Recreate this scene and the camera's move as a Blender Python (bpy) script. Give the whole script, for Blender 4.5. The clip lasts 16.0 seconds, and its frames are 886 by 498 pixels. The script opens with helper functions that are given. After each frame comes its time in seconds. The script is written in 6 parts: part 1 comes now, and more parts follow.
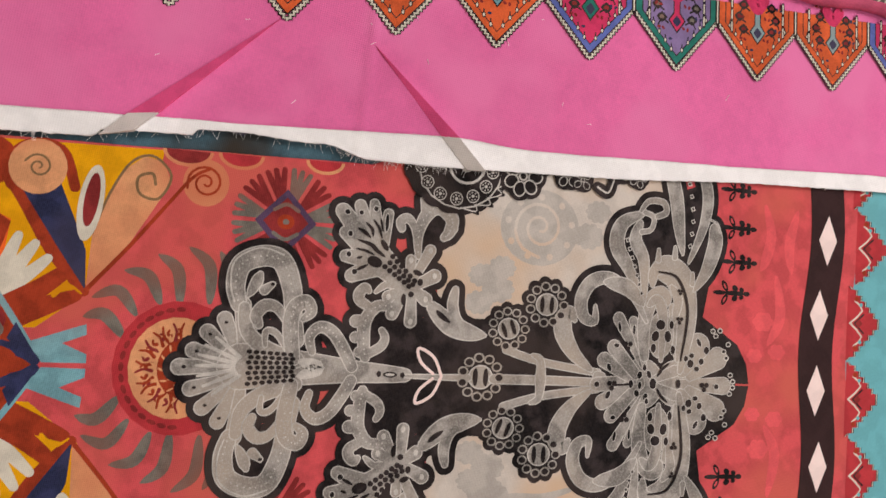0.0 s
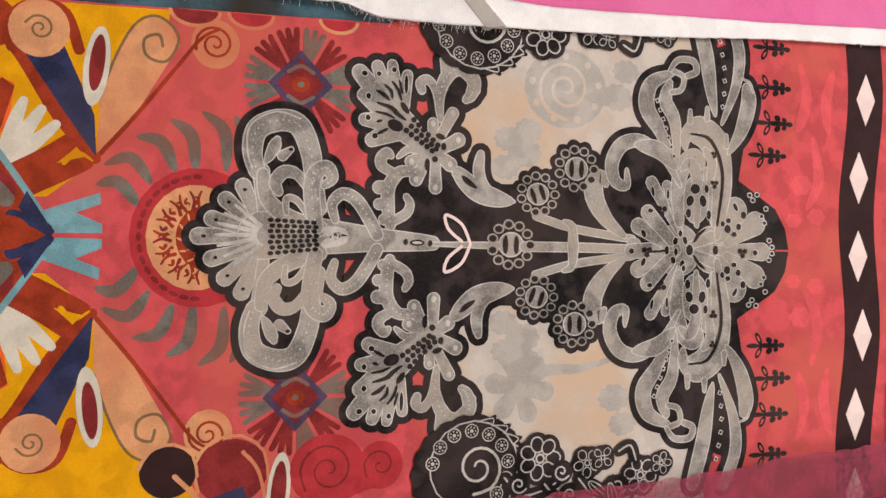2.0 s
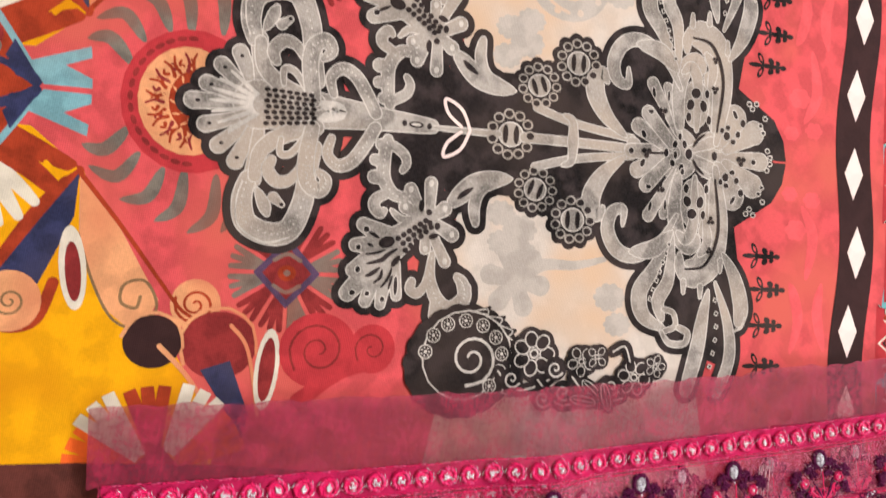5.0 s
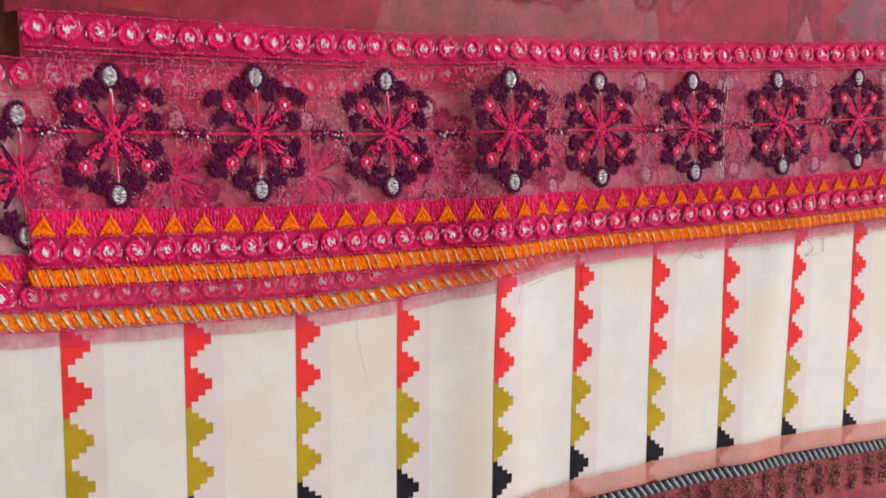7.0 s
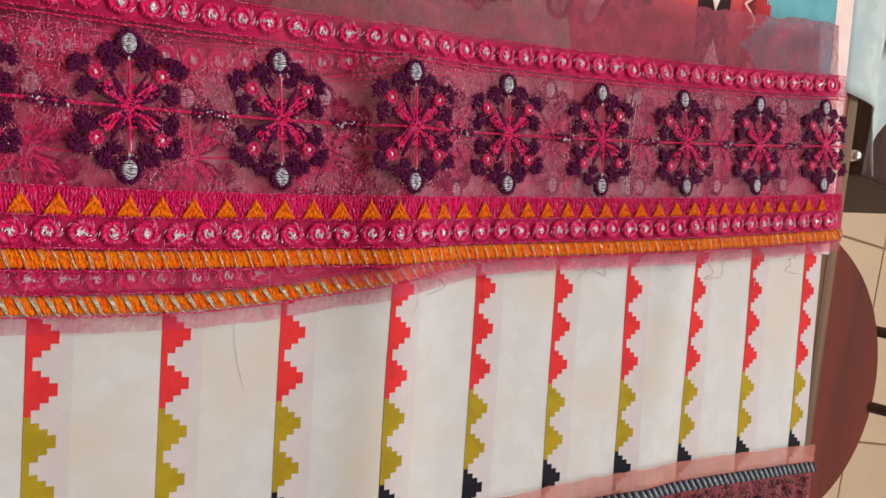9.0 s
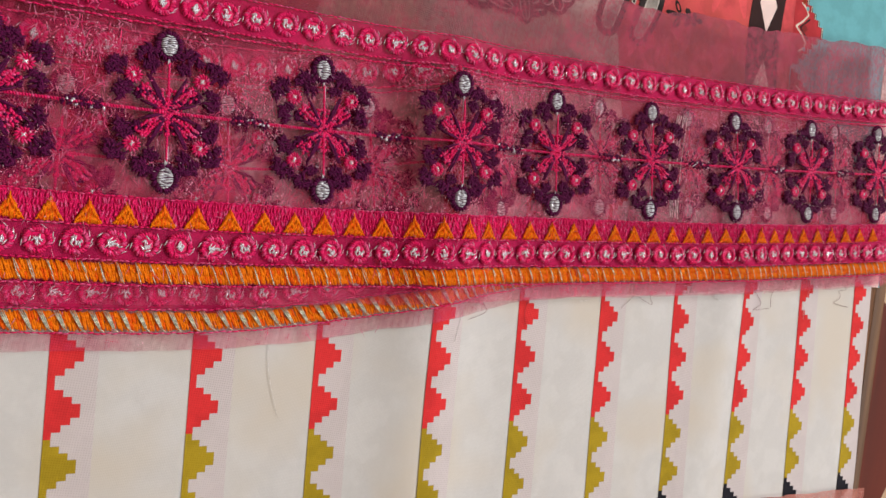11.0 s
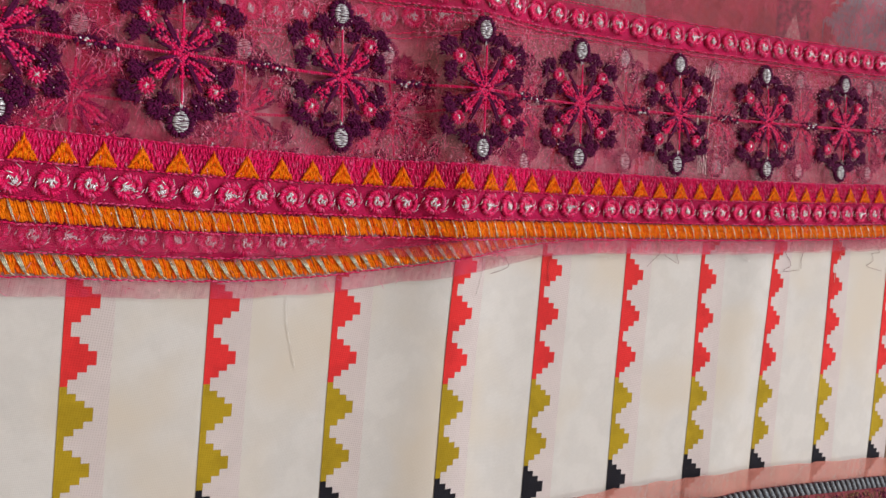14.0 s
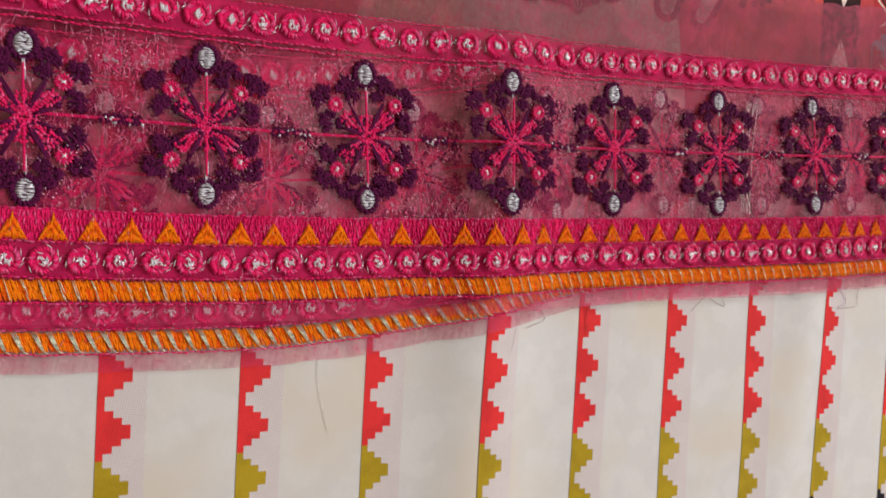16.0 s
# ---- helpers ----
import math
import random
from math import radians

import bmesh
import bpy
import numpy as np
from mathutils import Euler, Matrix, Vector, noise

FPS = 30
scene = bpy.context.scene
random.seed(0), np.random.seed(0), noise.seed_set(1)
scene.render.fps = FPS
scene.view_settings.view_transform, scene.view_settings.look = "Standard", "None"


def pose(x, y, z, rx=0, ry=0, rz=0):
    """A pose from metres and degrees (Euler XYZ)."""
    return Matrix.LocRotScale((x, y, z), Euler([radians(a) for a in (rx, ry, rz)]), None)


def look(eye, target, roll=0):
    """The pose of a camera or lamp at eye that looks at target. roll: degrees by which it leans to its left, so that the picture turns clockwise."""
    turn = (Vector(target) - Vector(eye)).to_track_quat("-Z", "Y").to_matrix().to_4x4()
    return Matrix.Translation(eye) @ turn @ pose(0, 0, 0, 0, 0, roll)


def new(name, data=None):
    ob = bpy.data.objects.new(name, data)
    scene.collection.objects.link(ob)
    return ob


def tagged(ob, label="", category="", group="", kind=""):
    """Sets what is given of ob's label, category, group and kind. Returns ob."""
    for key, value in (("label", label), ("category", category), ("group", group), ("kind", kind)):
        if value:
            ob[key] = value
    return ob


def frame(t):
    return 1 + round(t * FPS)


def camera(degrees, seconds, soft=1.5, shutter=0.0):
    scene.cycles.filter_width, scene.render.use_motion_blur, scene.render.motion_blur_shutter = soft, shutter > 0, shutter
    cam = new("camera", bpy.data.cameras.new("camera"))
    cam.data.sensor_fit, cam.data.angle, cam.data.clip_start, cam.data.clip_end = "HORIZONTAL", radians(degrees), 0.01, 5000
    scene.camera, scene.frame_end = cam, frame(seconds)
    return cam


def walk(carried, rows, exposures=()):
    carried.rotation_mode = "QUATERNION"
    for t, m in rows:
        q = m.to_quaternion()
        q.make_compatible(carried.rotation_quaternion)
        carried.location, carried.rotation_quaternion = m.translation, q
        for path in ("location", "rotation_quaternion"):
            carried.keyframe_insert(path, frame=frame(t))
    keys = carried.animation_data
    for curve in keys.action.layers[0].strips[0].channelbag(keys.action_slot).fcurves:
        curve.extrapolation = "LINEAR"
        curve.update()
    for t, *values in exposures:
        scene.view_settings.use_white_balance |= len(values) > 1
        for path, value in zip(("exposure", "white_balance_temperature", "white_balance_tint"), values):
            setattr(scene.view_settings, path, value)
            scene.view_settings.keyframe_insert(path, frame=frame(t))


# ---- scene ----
cam = camera(60.90, 16.0, soft=1.5, shutter=0.35)
PATH = [
    (0, (0.14394, 0.06987, 1.08638), (-0.01916, 0.60778, -0.83301), 84.674),
    (0.5, (0.16166, 0.06940, 1.08181), (-0.01066, 0.58737, -0.84225), 83.830),
    (1, (0.17519, 0.07368, 1.07400), (0.02611, 0.58094, -0.85485), 84.933),
    (1.5, (0.18676, 0.07608, 1.07203), (0.06318, 0.59217, -0.85627), 86.534),
    (2, (0.19233, 0.07530, 1.06998), (0.09376, 0.60154, -0.85702), 87.878),
    (2.5, (0.19439, 0.06728, 1.06757), (0.08232, 0.59401, -0.85857), 85.893),
    (3, (0.19664, 0.06252, 1.06877), (0.06305, 0.59046, -0.85566), 83.183),
    (3.2, (0.19868, 0.05997, 1.06680), (0.06889, 0.59368, -0.85630), 83.501),
    (5.3, (0.26467, 0.08318, 1.05763), (0.14929, 0.68107, -0.84742), 89.569),
    (5.5, (0.28199, 0.08763, 1.05432), (0.24355, 0.72507, -0.84099), 95.593),
    (6, (0.33666, 0.10187, 1.04731), (0.36866, 0.71334, -0.85665), 98.565),
    (6.5, (0.35706, 0.10271, 1.04858), (0.42555, 0.77204, -0.83485), 101.824),
    (7, (0.37766, 0.10553, 1.05297), (0.46230, 0.82184, -0.81244), 104.928),
    (7.5, (0.38570, 0.11211, 1.03941), (0.46891, 0.91977, -0.78837), 104.003),
    (8, (0.38044, 0.11827, 1.03460), (0.45712, 0.97367, -0.77162), 103.988),
    (8.5, (0.38176, 0.11903, 1.03487), (0.41263, 1.00731, -0.75678), 103.248),
    (9, (0.38814, 0.11947, 1.03484), (0.34840, 1.04899, -0.73559), 99.069),
    (9.5, (0.39490, 0.11631, 1.02994), (0.37833, 1.06033, -0.73316), 101.772),
    (10, (0.39112, 0.11271, 1.02353), (0.34618, 1.06602, -0.73408), 100.444),
    (10.2, (0.39238, 0.11230, 1.02100), (0.32139, 1.05500, -0.74147), 98.767),
    (12.3, (0.39466, 0.12893, 1.01160), (0.27767, 1.00258, -0.78369), 95.956),
    (12.5, (0.40066, 0.13066, 1.01071), (0.31597, 0.98861, -0.79394), 97.069),
    (13, (0.40637, 0.12760, 1.01037), (0.33167, 0.98348, -0.79570), 96.994),
    (13.5, (0.40697, 0.12344, 1.01133), (0.31942, 0.97187, -0.79768), 96.953),
    (14, (0.40553, 0.12022, 1.00996), (0.33955, 0.97985, -0.79467), 98.596),
    (14.5, (0.39479, 0.12524, 1.01263), (0.32103, 0.93525, -0.81451), 98.763),
    (15, (0.39224, 0.12431, 1.01548), (0.31824, 0.93614, -0.81084), 97.809),
    (15.5, (0.39276, 0.12696, 1.01245), (0.36188, 0.90791, -0.82852), 99.570),
    (16, (0.38781, 0.12506, 1.00695), (0.32373, 0.85959, -0.85218), 96.373),
]
EXPOSURES = [(0.0, -0.30), (1.0, -0.25), (2.5, -0.06), (3.2, 0.02), (5.3, 0.4), (6.0, 0.52), (7.0, 0.06), (8.0, -0.19), (10.0, -0.17), (16.0, -0.22)]

walk(cam, [(t, look(eye, target, roll)) for t, eye, target, roll in PATH], EXPOSURES)

# ---- light ----
world = bpy.data.worlds.new("room_air")
scene.world = world
world.use_nodes = True
world.node_tree.nodes["Background"].inputs[0].default_value = (1.0, 0.96, 0.94, 1)
world.node_tree.nodes["Background"].inputs[1].default_value = 0.11


def area_lamp(name, eye, target, size, watts, colour):
    data = bpy.data.lights.new(name, "AREA")
    data.shape, data.size, data.size_y, data.energy, data.color = "RECTANGLE", size[0], size[1], watts, colour
    ob = new(name, data)
    ob.matrix_world = look(eye, target)
    return ob


area_lamp("tube_light", (-0.9, 1.55, 2.55), (0.1, 0.3, 0.76), (1.25, 0.35), 47, (1.0, 0.97, 0.99))
area_lamp("panel_light", (0.9, 1.55, 2.60), (0.3, 0.3, 0.76), (1.0, 1.0), 33, (1.0, 0.97, 0.98))


# ---- materials ----
def rgb(r, g, b):
    """Linear colour from 0-255 display values."""
    return tuple(((v / 255 + 0.055) / 1.055) ** 2.4 if v > 10 else v / 255 / 12.92 for v in (r, g, b))


MATS = {}


def link(nt, a, b):
    nt.links.new(a, b)


def cloth(name, colour, vary=0.12, weave=420, bump=0.25, rough=0.8, alpha=1.0, alpha_vary=0.0, sheen=0.04, stain=None, spec=0.12, streak=0.0, grain=0.35, mottle=0.6, dots=0.0):
    """Woven cloth: two thread directions, large soft fading, fine grain."""
    if name in MATS:
        return MATS[name]
    m = bpy.data.materials.new(name)
    m.use_nodes = True
    nt = m.node_tree
    n = nt.nodes
    bsdf = n["Principled BSDF"]
    co = n.new("ShaderNodeTexCoord").outputs["Object"]

    def noise_tex(scale, detail=3.0):
        t = n.new("ShaderNodeTexNoise")
        t.inputs["Scale"].default_value, t.inputs["Detail"].default_value = scale, detail
        link(nt, co, t.inputs["Vector"])
        return t.outputs["Fac"]

    def wave_tex(axis):
        t = n.new("ShaderNodeTexWave")
        t.bands_direction = axis
        t.inputs["Scale"].default_value = weave
        t.inputs["Distortion"].default_value, t.inputs["Detail Scale"].default_value = 1.2, 6.0
        link(nt, co, t.inputs["Vector"])
        return t.outputs["Fac"]

    def math_node(op, a, b):
        t = n.new("ShaderNodeMath")
        t.operation = op
        for k, v in enumerate((a, b)):
            if isinstance(v, (int, float)):
                t.inputs[k].default_value = v
            else:
                link(nt, v, t.inputs[k])
        return t.outputs[0]

    threads = math_node("ADD", wave_tex("X"), wave_tex("Y"))
    big, fine = noise_tex(14), noise_tex(900, 2)
    tone = math_node("ADD", math_node("MULTIPLY", math_node("SUBTRACT", big, 0.5), 2.2 * vary), math_node("MULTIPLY", math_node("SUBTRACT", fine, 0.5), 1.6 * vary))
    tone = math_node("ADD", tone, math_node("MULTIPLY", math_node("SUBTRACT", threads, 1.0), 0.35 * vary))
    patch = n.new("ShaderNodeMapRange")
    patch.interpolation_type = "SMOOTHSTEP"
    patch.inputs["From Min"].default_value, patch.inputs["From Max"].default_value = 0.42, 0.60
    patch.inputs["To Min"].default_value, patch.inputs["To Max"].default_value = -0.9 * vary * mottle, 0.7 * vary * mottle
    link(nt, noise_tex(95, 2), patch.inputs["Value"])
    val = math_node("ADD", math_node("ADD", tone, patch.outputs[0]), 1.0)
    mix = n.new("ShaderNodeMix")
    mix.data_type, mix.blend_type = "RGBA", "MULTIPLY"
    mix.inputs[0].default_value = 1.0
    mix.inputs[6].default_value = (*colour, 1)
    grey = n.new("ShaderNodeCombineColor")
    for k in range(3):
        link(nt, val, grey.inputs[k])
    link(nt, grey.outputs[0], mix.inputs[7])
    out = mix.outputs[2]
    if stain:
        ramp = n.new("ShaderNodeMapRange")
        ramp.inputs["From Min"].default_value, ramp.inputs["From Max"].default_value = 0.46, 0.66
        link(nt, noise_tex(22, 2), ramp.inputs["Value"])
        second = n.new("ShaderNodeMix")
        second.data_type = "RGBA"
        link(nt, ramp.outputs[0], second.inputs[0])
        link(nt, out, second.inputs[6])
        second.inputs[7].default_value = (*stain, 1)
        out = second.outputs[2]
    if dots:
        cells = n.new("ShaderNodeTexVoronoi")
        cells.inputs["Scale"].default_value = 1000
        link(nt, co, cells.inputs["Vector"])
        spot = n.new("ShaderNodeMapRange")
        spot.inputs["From Min"].default_value, spot.inputs["From Max"].default_value = 0.25, 0.5
        spot.inputs["To Min"].default_value, spot.inputs["To Max"].default_value = dots, 0.0
        link(nt, cells.outputs["Distance"], spot.inputs["Value"])
        flecked = n.new("ShaderNodeMix")
        flecked.data_type = "RGBA"
        link(nt, spot.outputs[0], flecked.inputs[0])
        link(nt, out, flecked.inputs[6])
        flecked.inputs[7].default_value = (0.62, 0.59, 0.55, 1)
        out = flecked.outputs[2]
    link(nt, out, bsdf.inputs["Base Color"])
    bsdf.inputs["Roughness"].default_value = rough
    bsdf.inputs["Specular IOR Level"].default_value = spec
    bsdf.inputs["Sheen Weight"].default_value = sheen
    bsdf.inputs["Sheen Roughness"].default_value = 0.4
    relief = n.new("ShaderNodeBump")
    relief.inputs["Strength"].default_value, relief.inputs["Distance"].default_value = bump, 0.0006
    wrinkle = math_node("ADD", math_node("MULTIPLY", threads, grain), math_node("MULTIPLY", noise_tex(45, 3), 2.0))
    link(nt, wrinkle, relief.inputs["Height"])
    link(nt, relief.outputs[0], bsdf.inputs["Normal"])
    if alpha < 1 or alpha_vary:
        a = math_node("ADD", math_node("MULTIPLY", math_node("SUBTRACT", noise_tex(38, 4), 0.5), alpha_vary), alpha)
        a = math_node("ADD", a, math_node("MULTIPLY", math_node("SUBTRACT", threads, 1.0), 0.10))
        a = math_node("ADD", a, math_node("MULTIPLY", math_node("SUBTRACT", noise_tex(420, 3), 0.5), 1.2 * alpha_vary))
        if streak:
            t = n.new("ShaderNodeTexNoise")
            stretch = n.new("ShaderNodeMapping")
            stretch.inputs["Scale"].default_value = (60, 1400, 1)
            link(nt, co, stretch.inputs["Vector"])
            link(nt, stretch.outputs[0], t.inputs["Vector"])
            t.inputs["Scale"].default_value = 1.0
            a = math_node("ADD", a, math_node("MULTIPLY", math_node("SUBTRACT", t.outputs["Fac"], 0.5), streak))
        link(nt, a, bsdf.inputs["Alpha"])
    MATS[name] = m
    return m


def thread(name, colour, metal=0.0, rough=0.55, scale=900, bump=0.8, vary=0.5, spec=0.3):
    """Embroidery thread: short satin stitches with uneven light and dark strands."""
    if name in MATS:
        return MATS[name]
    m = bpy.data.materials.new(name)
    m.use_nodes = True
    nt, n = m.node_tree, m.node_tree.nodes
    bsdf = n["Principled BSDF"]
    co = n.new("ShaderNodeTexCoord").outputs["Object"]
    stretch = n.new("ShaderNodeMapping")
    stretch.inputs["Scale"].default_value = (1.0, 0.28, 1.0)
    link(nt, co, stretch.inputs["Vector"])
    t = n.new("ShaderNodeTexNoise")
    t.inputs["Scale"].default_value, t.inputs["Detail"].default_value = scale * 2, 2.0
    link(nt, stretch.outputs[0], t.inputs["Vector"])
    ramp = n.new("ShaderNodeValToRGB")
    ramp.color_ramp.elements[0].position, ramp.color_ramp.elements[1].position = 0.3, 0.72
    ramp.color_ramp.elements[0].color = (*[c * (1 - vary) for c in colour], 1)
    ramp.color_ramp.elements[1].color = (*[min(1, c * (1 + vary * 0.7)) for c in colour], 1)
    link(nt, t.outputs["Fac"], ramp.inputs["Fac"])
    link(nt, ramp.outputs["Color"], bsdf.inputs["Base Color"])
    bsdf.inputs["Metallic"].default_value, bsdf.inputs["Roughness"].default_value = metal, rough
    bsdf.inputs["Sheen Weight"].default_value = 0.03
    bsdf.inputs["Specular IOR Level"].default_value = spec
    relief = n.new("ShaderNodeBump")
    relief.inputs["Strength"].default_value, relief.inputs["Distance"].default_value = bump, 0.0005
    link(nt, t.outputs["Fac"], relief.inputs["Height"])
    link(nt, relief.outputs[0], bsdf.inputs["Normal"])
    MATS[name] = m
    return m


def wood(name, dark, light, rough=0.35, scale=(3, 60, 60)):
    if name in MATS:
        return MATS[name]
    m = bpy.data.materials.new(name)
    m.use_nodes = True
    nt, n = m.node_tree, m.node_tree.nodes
    bsdf = n["Principled BSDF"]
    co = n.new("ShaderNodeTexCoord").outputs["Object"]
    stretch = n.new("ShaderNodeMapping")
    stretch.inputs["Scale"].default_value = scale
    link(nt, co, stretch.inputs["Vector"])
    t = n.new("ShaderNodeTexNoise")
    t.inputs["Scale"].default_value, t.inputs["Detail"].default_value, t.inputs["Distortion"].default_value = 1.5, 6.0, 0.6
    link(nt, stretch.outputs[0], t.inputs["Vector"])
    ramp = n.new("ShaderNodeValToRGB")
    ramp.color_ramp.elements[0].position, ramp.color_ramp.elements[1].position = 0.32, 0.7
    ramp.color_ramp.elements[0].color, ramp.color_ramp.elements[1].color = (*dark, 1), (*light, 1)
    link(nt, t.outputs["Fac"], ramp.inputs["Fac"])
    link(nt, ramp.outputs["Color"], bsdf.inputs["Base Color"])
    bsdf.inputs["Roughness"].default_value = rough
    relief = n.new("ShaderNodeBump")
    relief.inputs["Strength"].default_value, relief.inputs["Distance"].default_value = 0.2, 0.001
    link(nt, t.outputs["Fac"], relief.inputs["Height"])
    link(nt, relief.outputs[0], bsdf.inputs["Normal"])
    MATS[name] = m
    return m


def plain(name, colour, rough=0.6, metal=0.0, vary=0.08, scale=6):
    if name in MATS:
        return MATS[name]
    m = wood(name, tuple(c * (1 - vary) for c in colour), tuple(min(1, c * (1 + vary)) for c in colour), rough, (scale, scale, scale))
    m.node_tree.nodes["Principled BSDF"].inputs["Metallic"].default_value = metal
    return m


# ---- building helpers ----
def part(name, bm, material, parent=None, label="", smooth=False):
    """Links a bmesh as one mesh object, under a thing or a part if one is given."""
    me = bpy.data.meshes.new(name)
    if smooth:
        for f in bm.faces:
            f.smooth = True
    bm.to_mesh(me)
    bm.free()
    for mt in material if isinstance(material, (list, tuple)) else (material,):
        me.materials.append(mt)
    ob = new(name, me)
    if parent:
        ob.parent = parent
    return tagged(ob, label)


def shared(name, mesh, parent, m):
    """One more piece on a mesh that exists."""
    ob = new(name, mesh)
    ob.parent = parent
    ob.matrix_basis = m
    return ob


def thing(name, label, category, group="", kind="", at=(0, 0, 0)):
    ob = new(name)
    ob.empty_display_size = 0.02
    ob.location = at
    return tagged(ob, label, category, group, kind)


def add_box(bm, x0, x1, y0, y1, z0, z1, bevel=0.0, m=None):
    made = bmesh.ops.create_cube(bm, size=1)["verts"]
    for v in made:
        v.co = Vector(((x0 + x1) / 2 + v.co.x * (x1 - x0), (y0 + y1) / 2 + v.co.y * (y1 - y0), (z0 + z1) / 2 + v.co.z * (z1 - z0)))
    if bevel:
        edges = list({e for v in made for e in v.link_edges})
        made = bmesh.ops.bevel(bm, geom=edges, offset=bevel, segments=2, affect="EDGES", profile=0.6)["verts"]
    if m:
        bmesh.ops.transform(bm, matrix=m, verts=list({v for v in made}))
    return bm


def add_rod(bm, p, q, r0, r1, sides=12):
    p, q = Vector(p), Vector(q)
    made = bmesh.ops.create_cone(bm, cap_ends=True, segments=sides, radius1=r0, radius2=r1, depth=(q - p).length)["verts"]
    turn = (q - p).to_track_quat("Z", "Y").to_matrix().to_4x4()
    bmesh.ops.transform(bm, matrix=Matrix.Translation((p + q) / 2) @ turn, verts=made)
    return bm


def smooth_step(a, b, x):
    k = min(1, max(0, (x - a) / (b - a)))
    return k * k * (3 - 2 * k)


def ridge(x, y):
    """The soft ridge that the pile of cloth makes under the trims and the white cloth."""
    mid = 0.236 + 0.15 * (x - 0.36)
    return 0.0085 * (1 - 0.3 * smooth_step(0.37, 0.45, x)) * math.exp(-(((y - mid) / 0.019) ** 2)) * smooth_step(0.27, 0.33, x) + 0.0022 * math.exp(-(((y - 0.395) / 0.012) ** 2)) * smooth_step(0.27, 0.33, x) + 0.0009 * noise.noise((x * 16, y * 26, 4.0))


def sheet(corner_map, nu, nv, thick, height):
    """A closed slab of cloth: corner_map(u, v) gives plan x, y for u, v in 0..1, height(x, y) its underside."""
    bm = bmesh.new()
    top, low = [], []
    for j in range(nv + 1):
        for i in range(nu + 1):
            x, y = corner_map(i / nu, j / nv)
            z = height(x, y)
            top.append(bm.verts.new((x, y, z + thick)))
            low.append(bm.verts.new((x, y, z)))
    at = lambda i, j: j * (nu + 1) + i
    flip = None
    for j in range(nv):
        for i in range(nu):
            q = [at(i, j), at(i + 1, j), at(i + 1, j + 1), at(i, j + 1)]
            if flip is None:
                a, b, c = (top[k].co for k in q[:3])
                flip = (b - a).cross(c - b).z < 0
            if flip:
                q = q[::-1]
            bm.faces.new([top[k] for k in q])
            bm.faces.new([low[k] for k in q[::-1]])
    rim = [(at(i, 0), at(i + 1, 0)) for i in range(nu)] + [(at(nu, j), at(nu, j + 1)) for j in range(nv)]
    rim += [(at(i + 1, nv), at(i, nv)) for i in range(nu)] + [(at(0, j + 1), at(0, j)) for j in range(nv)]
    for a, b in rim:
        bm.faces.new([top[b], top[a], low[a], low[b]] if flip else [top[a], top[b], low[b], low[a]])
    return bm


# ---- flat shapes for printed patterns, in millimetres on the cloth ----
def oval(cx, cy, rx, ry=None, turn=0, n=22, wob=0.0, lobes=0):
    ry = rx if ry is None else ry
    c, s = math.cos(radians(turn)), math.sin(radians(turn))
    out = []
    for k in range(n):
        a = 2 * math.pi * k / n
        f = 1 + wob * abs(math.cos(lobes * a / 2)) if lobes else 1
        x, y = rx * f * math.cos(a), ry * f * math.sin(a)
        out.append((cx + c * x - s * y, cy + s * x + c * y))
    return out


def drop(x0, y0, x1, y1, w0, w1, n=9):
    """A tapered pod: half width w0 at the first end, w1 at the second, both rounded."""
    a = math.atan2(y1 - y0, x1 - x0)
    out = [(x1 + w1 * math.cos(a + t), y1 + w1 * math.sin(a + t)) for t in (math.pi * (k / n - 0.5) for k in range(n + 1))]
    out += [(x0 + w0 * math.cos(a + t), y0 + w0 * math.sin(a + t)) for t in (math.pi * (k / n + 0.5) for k in range(n + 1))]
    return out


def glide(pts, steps=7):
    """A smooth line through the points."""
    p = [pts[0], *pts, pts[-1]]
    out = []
    for i in range(1, len(p) - 2):
        for k in range(steps):
            t = k / steps
            out.append(tuple(0.5 * (2 * p[i][c] + (p[i + 1][c] - p[i - 1][c]) * t + (2 * p[i - 1][c] - 5 * p[i][c] + 4 * p[i + 1][c] - p[i + 2][c]) * t * t + (3 * p[i][c] - p[i - 1][c] - 3 * p[i + 1][c] + p[i + 2][c]) * t ** 3) for c in (0, 1)))
    return out + [tuple(pts[-1])]


def ribbon(pts, w0, w1, mid=None, steps=7, ends=True, grow=0.0):
    """Strips of a smooth band along the points, half widths w0 to w1 (mid: half width half-way)."""
    line = glide(pts, steps)
    n = len(line) - 1
    left, right = [], []
    for i, (x, y) in enumerate(line):
        a, b = line[max(0, i - 1)], line[min(n, i + 1)]
        d = math.hypot(b[0] - a[0], b[1] - a[1]) or 1
        nx, ny = -(b[1] - a[1]) / d, (b[0] - a[0]) / d
        t = i / n
        w = w0 + (w1 - w0) * t if mid is None else (w0 * (1 - t) ** 2 + 2 * (2 * mid - (w0 + w1) / 2) * t * (1 - t) + w1 * t * t)
        w = max(0.05, w) + grow
        left.append((x + nx * w, y + ny * w))
        right.append((x - nx * w, y - ny * w))
    polys = [[left[i], left[i + 1], right[i + 1], right[i]] for i in range(n)]
    if ends:
        polys += [oval(*line[0], max(0.1, w0) + grow, n=14), oval(*line[-1], max(0.1, w1) + grow, n=14)]
    return polys


